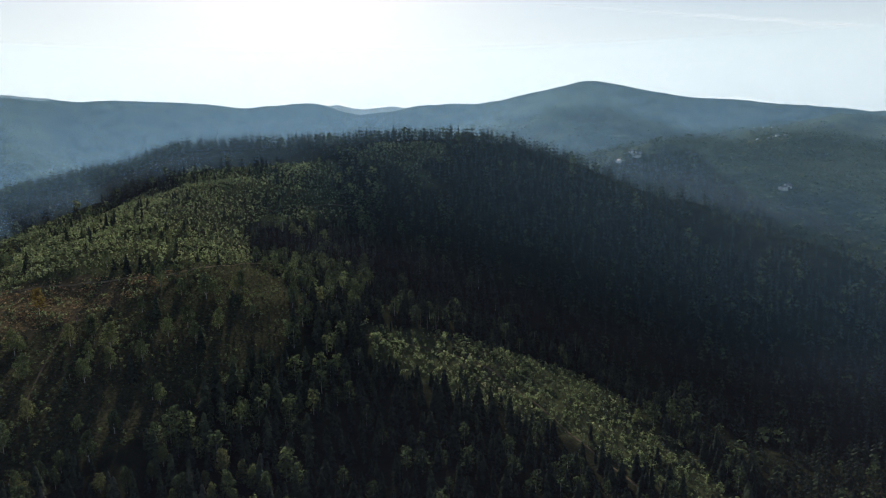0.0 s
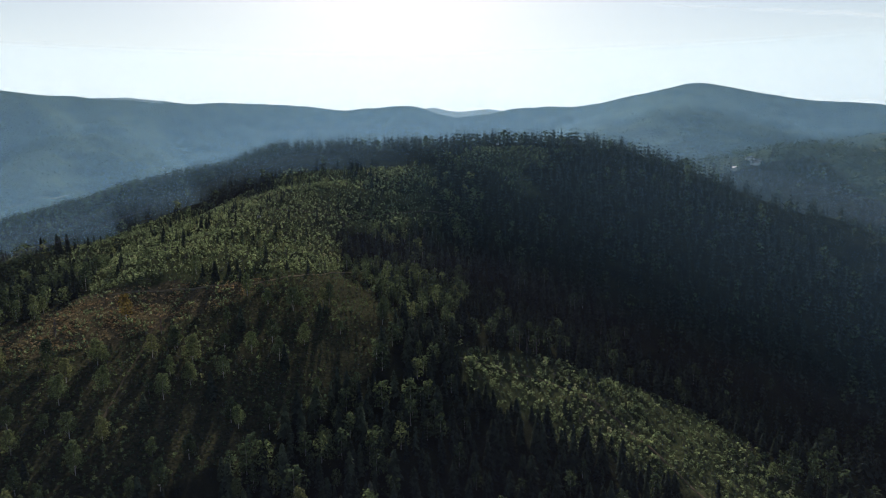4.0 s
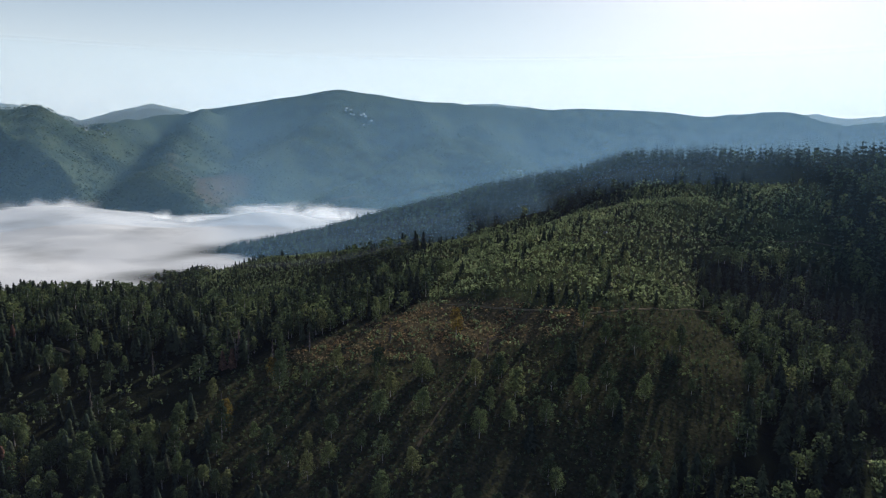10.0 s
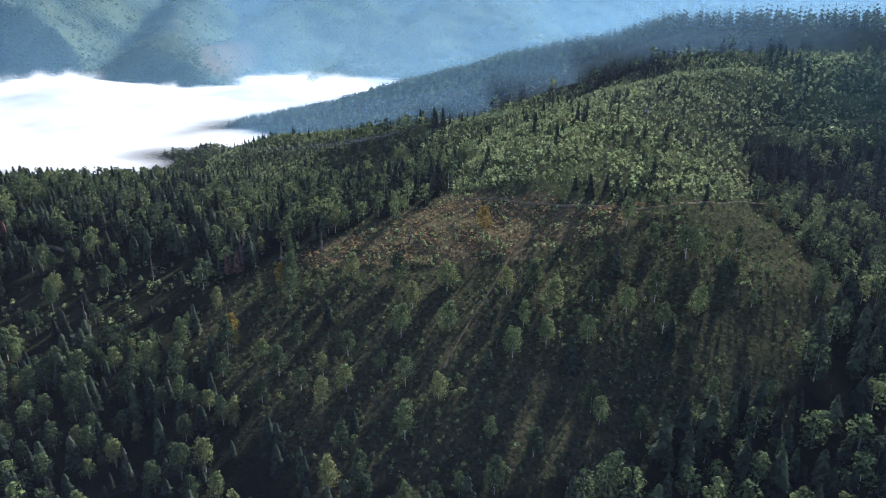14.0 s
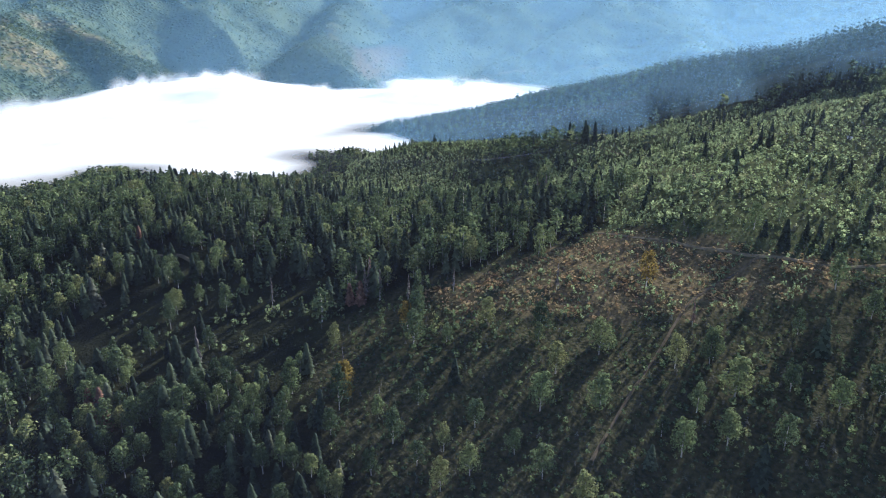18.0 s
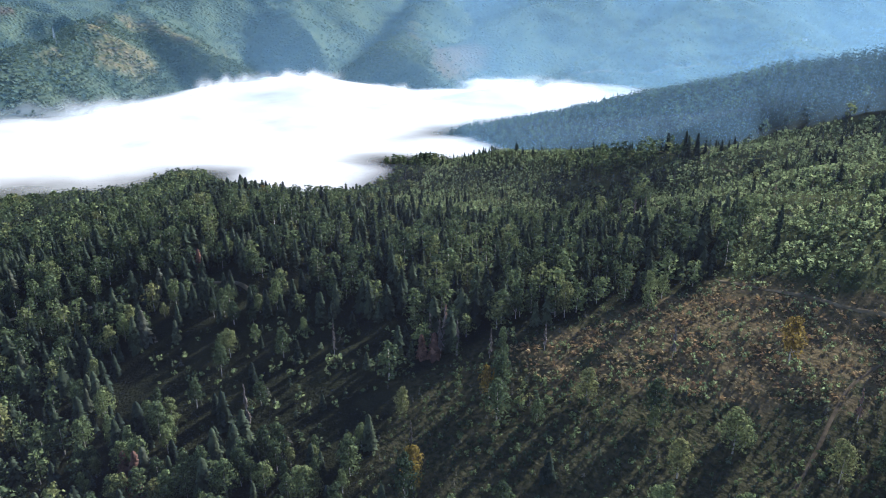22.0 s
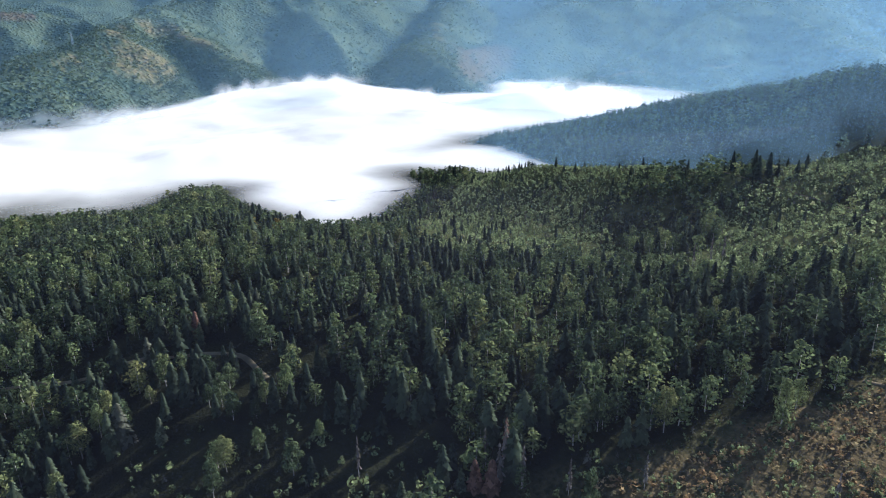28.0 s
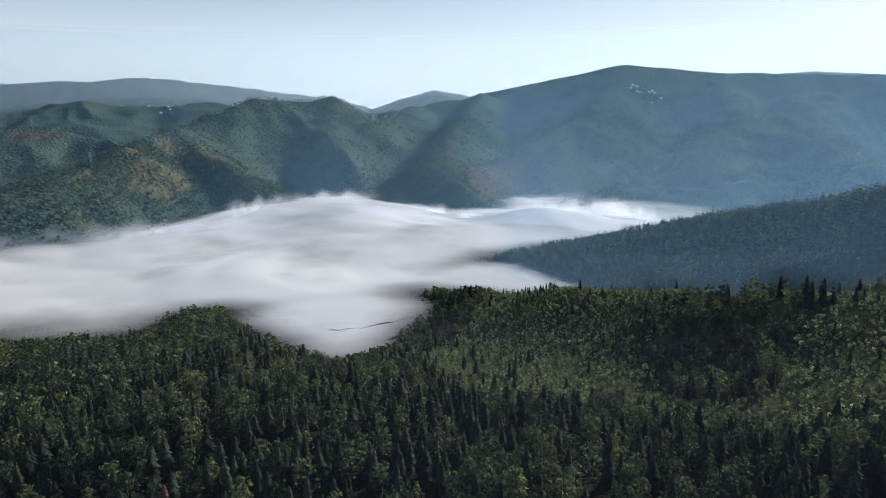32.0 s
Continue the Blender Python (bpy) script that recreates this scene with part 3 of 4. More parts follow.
for key, (w, nodes) in TRACKS.items():
    p = TRACK_POINTS[key]
    d = np.gradient(p, axis=0)
    d /= np.hypot(d[:, 0], d[:, 1])[:, None]
    side = np.stack([-d[:, 1], d[:, 0]], -1)
    strips = []
    for k, off in enumerate((-0.5, -0.28, 0.0, 0.28, 0.5)):
        q = p + side * w * (off + 0.06 * wave(p[:, :1], p[:, 1:], 7, k))
        z = land(q[:, 0], q[:, 1]) + (3.0 if w > 4 else 0) + (0.35 if abs(off) < 0.5 else -0.3) - (0.12 if abs(off) == 0.28 else 0)
        strips.append(np.column_stack([q, z]))
    co = np.stack(strips, 1).reshape(-1, 3)
    i = np.arange(len(p) * 5).reshape(-1, 5)
    quads = np.stack([i[:-1, :-1], i[:-1, 1:], i[1:, 1:], i[1:, :-1]], -1).reshape(-1, 4)
    tri = np.concatenate([quads[:, [0, 2, 1]], quads[:, [0, 3, 2]]])
    ob = new("forest_track", tri_mesh("forest_track", co, tri, [PALE_EARTH if key in ("valley", "pass", "upper", "forest") else EARTH]))
    tagged(ob, "rutted bare earth logging track across the hillside", "track", kind="structure")

# ---- single trees near the camera's way
def part(name, mesh, parent, label=""):
    ob = new(name, mesh)
    ob.parent = parent
    return tagged(ob, label) if label else ob


def tree_kind(name, shape, foliage, bark, label, group, crown="crown"):
    """A tree of unit height: an empty at its foot, the stem and the crown."""
    v, f, stem = shape
    base = new(name)
    tagged(base, label, "tree", group)
    part("trunk", tri_mesh("trunk", v, f[:stem], [bark]), base)
    part(crown, tri_mesh(crown, v, f[stem:], [foliage]), base)
    return base


def plant(kind, x, y, tall, wide, turn, lean=0.0):
    z = float(land(np.array([x]), np.array([y]))[0]) - 0.2
    ob = copy_thing(kind, Matrix.Translation((x, y, z)) @ Matrix.Rotation(turn, 4, "Z") @ Matrix.Rotation(lean, 4, "X"))
    ob.scale = (wide, wide, tall)
    return ob


def drop_kind(kinds):
    for k in kinds:
        for o in (*k.children_recursive, k):
            bpy.data.objects.remove(o)


conifers = [tree_kind("spruce_tree", s, CONIFER_ONE, BARK, "dark green spruce with drooping boughs in the mixed forest", "spruces of the near forest") for s in SPRUCE_FINE]
broads = [tree_kind("broadleaf_tree", s, BROAD_ONE, PALE_BARK, "green broadleaf tree with a rounded sunlit crown", "broadleaf trees of the near slope") for s in BROAD_FINE]
yellows = [tree_kind("broadleaf_tree", s, YELLOW_ONE, PALE_BARK, "yellowing broadleaf tree beside the clearing", "yellowing trees") for s in BROAD_FINE[:2]]
deads = [tree_kind("dead_spruce", s, DEAD_ONE, PALE_BARK, "bare grey dead spruce with thin twigs", "dead spruces") for s in DEAD_FINE]
reds = [tree_kind("dying_spruce", s, RED_ONE, BARK, "rust-red dying spruce with dry needles", "dying spruces") for s in SPRUCE_FINE[:3]]

# trees that stand out, one by one: kind, x, y, height, width
for kinds, rows in (
    (broads, [(-100, 436, 15, 17), (-186, 364, 16, 22), (-200, 372, 14, 16), (-298, 319, 17, 18), (-281, 271, 19, 15), (-250, 263, 11, 10), (-317, 366, 16, 14), (-295, 388, 17, 13), (-306, 326, 20, 11), (-392, 251, 16, 13), (-462, 230, 15, 15), (-232, 352, 15, 18), (-255, 345, 14, 18), (-214, 330, 14, 18), (-330, 240, 14, 18), (-372, 222, 16, 20), (-210, 298, 13, 15), (-160, 380, 12, 15), (-330, 352, 15, 13), (-353, 349, 14, 14), (-150, 330, 13, 16), (-240, 298, 12, 14)]),
    (yellows, [(-243, 396, 17, 16), (-285, 276, 17, 15), (-300, 316, 13, 15), (-654, 345, 14, 16), (-662, 338, 13, 15), (-648, 352, 12, 13), (-622, 352, 12, 12)]),
    (deads, [(-336, 322, 19, 17), (-340, 325, 18, 15), (-333, 318, 17, 15), (-343, 320, 16, 14), (-329, 323, 15, 12), (-350, 248, 21, 13), (-430, 537, 15, 15), (-436, 530, 14, 13), (-425, 541, 15, 14), (-318, 330, 13, 10), (-305, 345, 12, 9), (-270, 372, 13, 10), (-368, 290, 16, 10), (-300, 285, 11, 8), (-215, 385, 12, 10), (-17, 470, 13, 8), (-12, 466, 12, 8), (-6, 468, 13, 8), (-22, 474, 11, 8)]),
    (reds, [(-357, 211, 13, 15), (-362, 208, 11, 12), (-350, 207, 10, 12), (-345, 210, 11, 12), (-334, 316, 12, 14), (-338, 313, 11, 13), (-495, 271, 15, 15), (-499, 268, 12, 13)]),
    (conifers, [(-337, 811, 15, 15), (-330, 806, 11, 13), (-506, 702, 22, 18), (-512, 698, 20, 17), (-519, 703, 22, 18), (-540, 706, 18, 17), (-656, 380, 20, 20), (-663, 384, 18, 18), (-650, 376, 17, 18), (-930, 690, 18, 20), (-936, 686, 19, 20), (-924, 694, 17, 18), (-942, 682, 16, 18), (-918, 690, 15, 17), (-947, 678, 14, 17), (-810, 384, 18, 18), (-59, 709, 14, 14)]),
):
    for i, (x, y, tall, wide) in enumerate(rows):
        plant(kinds[i % len(kinds)], x, y, tall, wide, 1.7 * i, 0.03 * math.sin(i * 2.3))

# rows of taller spruces: along the crest above the fog, and down the edge of the planted spur
rs = np.random.RandomState(83)
for nodes, gap, lo, hi in (([(-640, 350), (-720, 366), (-790, 380), (-860, 388)], 9.0, 15, 21), ([(-935, 686), (-905, 655), (-850, 612), (-800, 572), (-755, 530)], 7.0, 12, 18)):
    for i, (px, py) in enumerate(path_points(nodes, gap)):
        t = rs.uniform(lo, hi)
        plant(conifers[i % 6], float(px + rs.uniform(-7, 7)), float(py + rs.uniform(-7, 7)), t, t * rs.uniform(0.95, 1.15), 1.3 * i, rs.uniform(-0.03, 0.03))

# broadleaf trees spread over the brushy slope
x, y, rs = scatter(-330, -90, 245, 470, 15, 3)
keep = inside(x, y, BRUSH) & ~inside(x, y, CLEARING) & off_track(x, y, 5) & (rs.uniform(0, 1, x.size) < 0.45)
for i, (px, py) in enumerate(zip(x[keep], y[keep])):
    t = rs.uniform(8, 16)
    plant((broads + conifers[:1])[i % 7], float(px), float(py), t, t * rs.uniform(0.95, 1.25), 2.1 * i)

# the near forest: single trees in a stretch of the plan, the rest as joined stands
SINGLE = [(-420, 195), (-100, 195), (-60, 330), (-100, 420), (-330, 410), (-470, 330), (-470, 230)]
x, y, rs = scatter(-1300, 430, 120, 1290, 6.7, 11)
wood = ~is_open(x, y) & off_track(x, y, 4.5)
clump = wave(x, y, 30, 3) + 0.6 * wave(x, y, 11, 8)
gap = (clump < -0.75) | (inside(x + 6 * wave(x, y, 15, 2), y + 6 * wave(x, y, 15, 4), GLADE) & (rs.uniform(0, 1, x.size) < 0.86))
seen = (land(x, y) > -219) | (x > -600)
behind = np.where(x < 0, y > 895 - 0.33 * (x + 52), y > 930 - 0.9 * x)
keep = wood & ~gap & seen & (~inside(x, y, BACK_SLOPE) | (rs.uniform(0, 1, x.size) < 0.1)) & (rs.uniform(0, 1, x.size) < np.where(behind, 0.3, 0.9))
x, y, clump = x[keep], y[keep], clump[keep]
n = len(x)
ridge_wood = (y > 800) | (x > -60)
broad = rs.uniform(0, 1, n) < np.where(ridge_wood, np.where(x < -600, 0.4, 0.12), 0.42 + 0.35 * wave(x, y, 60, 1))
size = rs.uniform(0, 1, n)
tall_s = 8.0 + 9.0 * size ** 1.3 + 4.5 * (y > 800) + 2.5 * wave(x, y, 40, 5)
tall_b = 8.0 + 8.0 * size
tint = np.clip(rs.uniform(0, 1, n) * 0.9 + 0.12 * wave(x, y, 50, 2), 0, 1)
# ridge trees tinted darker by place, less so for the sunlit spur crest
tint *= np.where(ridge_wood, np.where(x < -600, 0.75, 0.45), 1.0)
one = inside(x, y, SINGLE)
near_path = np.hypot(x + 250, y - 260) < 430
for which, kinds, cap in ((one & ~broad, conifers, 270), (one & broad, broads, 230)):
    for i in np.nonzero(which)[0][:cap]:
        t = tall_s[i] if kinds is conifers else tall_b[i]
        plant(kinds[i % 6], float(x[i]), float(y[i]), float(t), float(t * rs.uniform(0.9, 1.15)), float(i))
    extra = np.nonzero(which)[0][cap:]
    one[extra] = False
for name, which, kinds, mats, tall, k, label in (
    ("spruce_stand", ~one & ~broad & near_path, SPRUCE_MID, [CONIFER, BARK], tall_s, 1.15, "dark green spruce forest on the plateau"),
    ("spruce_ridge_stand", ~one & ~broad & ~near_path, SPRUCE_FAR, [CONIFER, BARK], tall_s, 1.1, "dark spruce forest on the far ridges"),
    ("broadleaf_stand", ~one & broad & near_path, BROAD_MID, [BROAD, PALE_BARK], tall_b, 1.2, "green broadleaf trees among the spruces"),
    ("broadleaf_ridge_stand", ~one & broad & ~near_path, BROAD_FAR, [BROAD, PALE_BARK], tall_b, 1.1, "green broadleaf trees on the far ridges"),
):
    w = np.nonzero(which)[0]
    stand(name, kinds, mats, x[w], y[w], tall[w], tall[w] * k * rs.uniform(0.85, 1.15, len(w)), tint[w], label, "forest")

# the forest goes on behind and below the start of the flight
x, y, rs = scatter(-520, 420, -260, 122, 8.5, 71)
keep = (wave(x, y, 30, 3) > -0.7) & (rs.uniform(0, 1, x.size) < 0.9)
x, y = x[keep], y[keep]
spr = rs.uniform(0, 1, len(x)) < 0.65
tall = rs.uniform(11, 20, len(x))
stand("spruce_valley_stand", SPRUCE_FAR, [CONIFER, BARK], x[spr], y[spr], tall[spr], tall[spr], rs.uniform(0, 0.9, spr.sum()), "dark spruce forest at the foot of the hill", "forest")
stand("broadleaf_valley_stand", BROAD_FAR, [BROAD, PALE_BARK], x[~spr], y[~spr], tall[~spr] * 0.85, tall[~spr], rs.uniform(0, 0.9, (~spr).sum()), "green broadleaf trees at the foot of the hill", "forest")

# thickets and lone trees on the planted slopes
x, y, rs = scatter(-1000, 180, 330, 860, 6.5, 61)
grown = (inside(x, y, KNOLL) | inside(x, y, SPUR_GREEN) | inside(x, y, PATCH)) & off_track(x, y, 4)
knot = wave(x, y, 24, 1) + 0.5 * wave(x, y, 9, 2)
keep = grown & (rs.uniform(0, 1, x.size) < np.where(knot > 0.55, 0.5, 0.06))
x, y = x[keep], y[keep]
tall = rs.uniform(4, 10, len(x))
spr = rs.uniform(0, 1, len(x)) < 0.6
stand("spruce_thicket", SPRUCE_MID, [CONIFER, BARK], x[spr], y[spr], tall[spr] * 1.2, tall[spr] * 1.3, rs.uniform(0, 0.8, spr.sum()), "small dark spruces in clumps on the planted slope", "forest")
stand("broadleaf_thicket", BROAD_MID, [BROAD, PALE_BARK], x[~spr], y[~spr], tall[~spr], tall[~spr] * 1.1, rs.uniform(0, 0.9, (~spr).sum()), "small broadleaf trees in clumps on the planted slope", "forest")

# young trees and bushes on the open slopes
x, y, rs = scatter(-1000, 180, 230, 860, 3.1, 21)
grow = (is_open(x, y) | (inside(x, y, GLADE) & (rs.uniform(0, 1, x.size) < 0.3))) & ~inside(x, y, CLEARING) & off_track(x, y, 1.5)
rows_ = 0.5 + 0.5 * np.sin((x * 0.8 + y * 0.6) * 2 * math.pi / 7.0)
keep = grow & (rs.uniform(0, 1, x.size) < np.where(inside(x, y, BRUSH), 0.8, 0.7) + 0.25 * wave(x, y, 25, 4) + 0.25 * rows_)
x, y = x[keep], y[keep]
kind = rs.uniform(0, 1, len(x)) < np.where(inside(x, y, BRUSH), 0.12, 0.22)
tint = np.clip(rs.uniform(0, 1, len(x)) * 0.85 + 0.2 * wave(x, y, 35, 6), 0, 1) 
tall = rs.uniform(1.2, 3.8, len(x)) * (1 + 0.4 * wave(x, y, 30, 2)) * np.where(inside(x, y, BRUSH), 0.75, 1.0)
stand("young_spruce_planting", SPRUCE_YOUNG, [CONIFER, BARK], x[kind], y[kind], tall[kind] * 1.35, tall[kind] * 1.5, np.clip(tint[kind] + 0.4, 0, 1), "young light green spruces planted on the felled slope", "saplings")
low = inside(x, y, BRUSH)
for name, w, mat, label in (("bush_cover", ~kind & ~low, SHRUB, "green bushes and saplings on the felled slope"), ("brush_cover", ~kind & low, BROAD, "dark green brush between the trees of the slope")):
    stand(name, BUSH, [mat, BARK], x[w], y[w], tall[w], tall[w] * 1.2, tint[w], label, "bushes")

# bracken and tufts on the clearing and along its edge
x, y, rs = scatter(-345, -170, 300, 480, 1.5, 31)
keep = inside(x, y, CLEARING) & off_track(x, y, 1.8) & (rs.uniform(0, 1, x.size) < 0.62 + 0.4 * wave(x, y, 10, 4))
x, y = x[keep], y[keep]
green = rs.uniform(0, 1, len(x)) < 0.26 + 0.4 * wave(x, y, 9, 3)
tall = rs.uniform(0.6, 1.7, len(x)) * (1 + 0.4 * wave(x, y, 7, 2))
stand("bracken_cover", TUFT, [BRACKEN, BARK], x[~green], y[~green], tall[~green], tall[~green] * 1.5, rs.uniform(0, 1, (~green).sum()), "rusty brown bracken covering the clearing", "bracken")
stand("clearing_bushes", BUSH, [SHRUB, BARK], x[green], y[green], tall[green] * 1.4, tall[green] * 1.5, rs.uniform(0, 0.9, green.sum()), "low green bushes in the clearing", "bushes")

# woods across the valley
x, y, rs = scatter(-3300, 1300, 50, 3300, 11.5, 41)
cam_d = np.hypot(x + 120, y - 150)
keep = ((x < -1250) | (y > 1290) | (x > 430)) & (land(x, y) > -232) & (wave(x, y, 120, 4) + 0.5 * wave(x, y, 45, 1) > -0.75) & ((cam_d < 2350) | (rs.uniform(0, 1, x.size) < 0.22)) & (cam_d < 3400) & off_track(x, y, 9)
keep &= ~(inside(x, y, FAR_BROWN) | inside(x, y, BROWN_FIELD)) | (rs.uniform(0, 1, x.size) < 0.2)
for p in MEADOWS:
    keep &= ~inside(x, y, p) | (rs.uniform(0, 1, x.size) < (0.4 if p is MAST_MEADOW else 0.15))
x, y = x[keep], y[keep]
spr = rs.uniform(0, 1, len(x)) < np.where(x > -200, 0.85, 0.4 + 0.45 * wave(x, y, 70, 3))
tint = np.clip(rs.uniform(0, 0.35, len(x)) + 0.15 + 0.25 * wave(x, y, 90, 2), 0, 1)
tint *= np.where(x > -200, 0.4, 1.0)
tall = rs.uniform(9, 17, len(x))
stand("far_spruce_woods", SPRUCE_SMALL, [FAR_WOODS, BARK], x[spr], y[spr], tall[spr] * 1.15, tall[spr] * 1.1, tint[spr], "spruce woods on the hills across the valley", "forest")
stand("far_broadleaf_woods", WOODS_FAR, [FAR_WOODS, BARK], x[~spr], y[~spr], tall[~spr] * 0.9, tall[~spr] * 1.4, np.clip(tint[~spr] * 1.4 + 0.2, 0, 1), "broadleaf woods on the hills across the valley", "forest")
drop_kind(conifers + broads + yellows + deads + reds)

# ---- fog in the valley: its thickness follows the ground under it
def vapour(name, colour, density_noise, lo, hi, strength, translucent=0.5):
    m = bpy.data.materials.new(name)
    m.use_nodes = True
    n, l = m.node_tree.nodes, m.node_tree.links
    n.remove(n["Principled BSDF"])
    d, tr, clear = n.new("ShaderNodeBsdfDiffuse"), n.new("ShaderNodeBsdfTranslucent"), n.new("ShaderNodeBsdfTransparent")
    for s in (d, tr):
        s.inputs["Color"].default_value = (*colour, 1)
    body, mx = n.new("ShaderNodeMixShader"), n.new("ShaderNodeMixShader")
    body.inputs[0].default_value = translucent
    l.new(d.outputs[0], body.inputs[1]); l.new(tr.outputs[0], body.inputs[2])
    f = contrast(n, l, noise_tex(n, l, density_noise, 6, rough=0.5), lo, hi)
    f = times(n, l, f, attribute(n, "thick"))
    k = n.new("ShaderNodeMath"); k.operation = "MULTIPLY"; k.inputs[1].default_value = strength
    l.new(f, k.inputs[0])
    l.new(k.outputs[0], mx.inputs[0])
    l.new(clear.outputs[0], mx.inputs[1]); l.new(body.outputs[0], mx.inputs[2])
    l.new(mx.outputs[0], n["Material Output"].inputs[0])
    return m


def trim(me, thick):
    """Leave out the faces where there is no vapour at all."""
    bm = bmesh.new()
    bm.from_mesh(me)
    bm.verts.ensure_lookup_table()
    none = [f for f in bm.faces if max(thick[v.index] for v in f.verts) < 0.004]
    bmesh.ops.delete(bm, geom=none, context="FACES")
    bm.to_mesh(me)
    bm.free()


FOG_Z = -208.0
fx, fy = np.arange(-3100, -600, 16.0), np.arange(-500, 2000, 16.0)
FX, FY = np.meshgrid(fx, fy)
bed = land(FX, FY)
reach = np.clip((1750 - FY) / 300, 0, 1) * np.clip((FX + 3100) / 400, 0, 1) * np.clip((-640 - FX) / 30, 0, 1) * np.clip((FY + 480) / 300, 0, 1)
swell = 0.4 + 0.6 * np.clip((-1000 - FX) / 400, 0, 1)
top = FOG_Z - 4 + swell * (9 * wave(FX, FY, 150, 2) + 4 * np.abs(wave(FX, FY, 75, 5)) + 1.2 * np.abs(wave(FX, FY, 32, 4)))
top += 36 * np.exp(-((FX + 1820) / 330) ** 2 - ((FY - 860) / 240) ** 2) + 26 * np.exp(-((FX + 1430) / 120) ** 2 - ((FY - 1230) / 130) ** 2)
thick = np.clip((top - bed + 2) / (46 + 22 * np.clip((-1400 - FX) / 300, 0, 1)), 0, 1)
thick = thick * thick * (3 - 2 * thick) * reach * (1 - 0.3 * np.clip((500 - FY) / 500, 0, 1))
me = grid_mesh("fog", fx, fy, top)
me.attributes.new("thick", "FLOAT", "POINT").data.foreach_set("value", thick.ravel().astype(np.float32))
trim(me, thick.ravel())
me.materials.append(vapour("fog_vapour", (0.77, 0.77, 0.765), 0.005, -0.1, 0.5, 1.0, 0.2))
tagged(new("fog", me), "white morning fog lying in the valley", "fog", kind="structure")

# billows where the fog meets the hills: soft upright sheets with ragged tops
BANKS = [
    (-176, 0.6, (-34, 6), [(-1700, 60), (-1770, 190), (-1790, 290), (-1785, 395), (-1765, 500), (-1740, 590)]),
    (-158, 0.65, (-30, -18), [(-1800, 600), (-1910, 720), (-1975, 830), (-1950, 940), (-1870, 1035)]),
    (-184, 0.6, (-16, -30), [(-1890, 1035), (-1780, 1050), (-1660, 1090), (-1590, 1125), (-1530, 1170)]),
    (-168, 0.6, (-24, -24), [(-1570, 1220), (-1540, 1300), (-1480, 1380), (-1400, 1430), (-1300, 1440)]),
]
for j, (z1, strength, step, nodes) in enumerate(BANKS):
    for i in range(2):
        p = path_points([(x - i * step[0], y + i * step[1]) for x, y in nodes], 10.0)
        zs = np.linspace(z1 - 55, z1 + 22, 12)
        PX, Z = np.meshgrid(p[:, 0], zs)
        PY, _ = np.meshgrid(p[:, 1], zs)
        along = np.clip(np.minimum(np.arange(len(p)), np.arange(len(p))[::-1]) / 9.0, 0, 1)
        crown = z1 - 8 * i + 9 * wave(PX, PY, 28, j + i) + 3 * wave(PX, PY, 13, 2 + i)
        thick = np.clip((crown - Z) / 22, 0, 1) * np.clip((Z - z1 + 55) / 22, 0, 1) * along[None]
        k = np.arange(PX.size).reshape(PX.shape)
        quads = np.stack([k[:-1, :-1], k[:-1, 1:], k[1:, 1:], k[1:, :-1]], -1).reshape(-1, 4)
        me = tri_mesh("fog_billow", np.stack([PX, PY, Z], -1).reshape(-1, 3), np.concatenate([quads[:, [0, 1, 2]], quads[:, [0, 2, 3]]]), [vapour("billow_vapour", (0.93, 0.93, 0.93), 0.018, 0.2, 0.62, strength, 0.5)])
        me.polygons.foreach_set("use_smooth", np.ones(len(me.polygons), bool))
        me.attributes.new("thick", "FLOAT", "POINT").data.foreach_set("value", thick.ravel().astype(np.float32))
        tagged(new("fog_billow", me), "ragged white billow at the edge of the valley fog", "fog", kind="structure")

# ---- sheets standing in for morning haze and glare between the hills: thin upright veils, thinner with height; plan lines that run in the hollows
def arc(radius, a0, a1):
    """Points on a wide circle round the flight; angles in degrees to the left of north."""
    return [(-120 - radius * math.sin(radians(a)), 120 + radius * math.cos(radians(a))) for a in np.linspace(a0, a1, 19)]


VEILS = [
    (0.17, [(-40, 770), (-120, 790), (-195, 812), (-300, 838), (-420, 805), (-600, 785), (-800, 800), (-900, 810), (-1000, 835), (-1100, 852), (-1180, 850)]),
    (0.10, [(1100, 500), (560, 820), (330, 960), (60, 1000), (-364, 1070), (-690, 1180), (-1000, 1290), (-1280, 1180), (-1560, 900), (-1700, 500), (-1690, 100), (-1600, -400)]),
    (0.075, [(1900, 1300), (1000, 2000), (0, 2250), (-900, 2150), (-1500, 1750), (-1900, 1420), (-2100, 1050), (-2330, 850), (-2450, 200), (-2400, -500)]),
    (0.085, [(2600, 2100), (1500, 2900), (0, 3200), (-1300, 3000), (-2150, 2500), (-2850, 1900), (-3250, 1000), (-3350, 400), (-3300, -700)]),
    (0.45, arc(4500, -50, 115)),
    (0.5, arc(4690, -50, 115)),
    # across the near hill: lifts its dark face as glare would
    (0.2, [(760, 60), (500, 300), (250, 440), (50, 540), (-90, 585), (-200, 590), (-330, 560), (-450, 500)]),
]
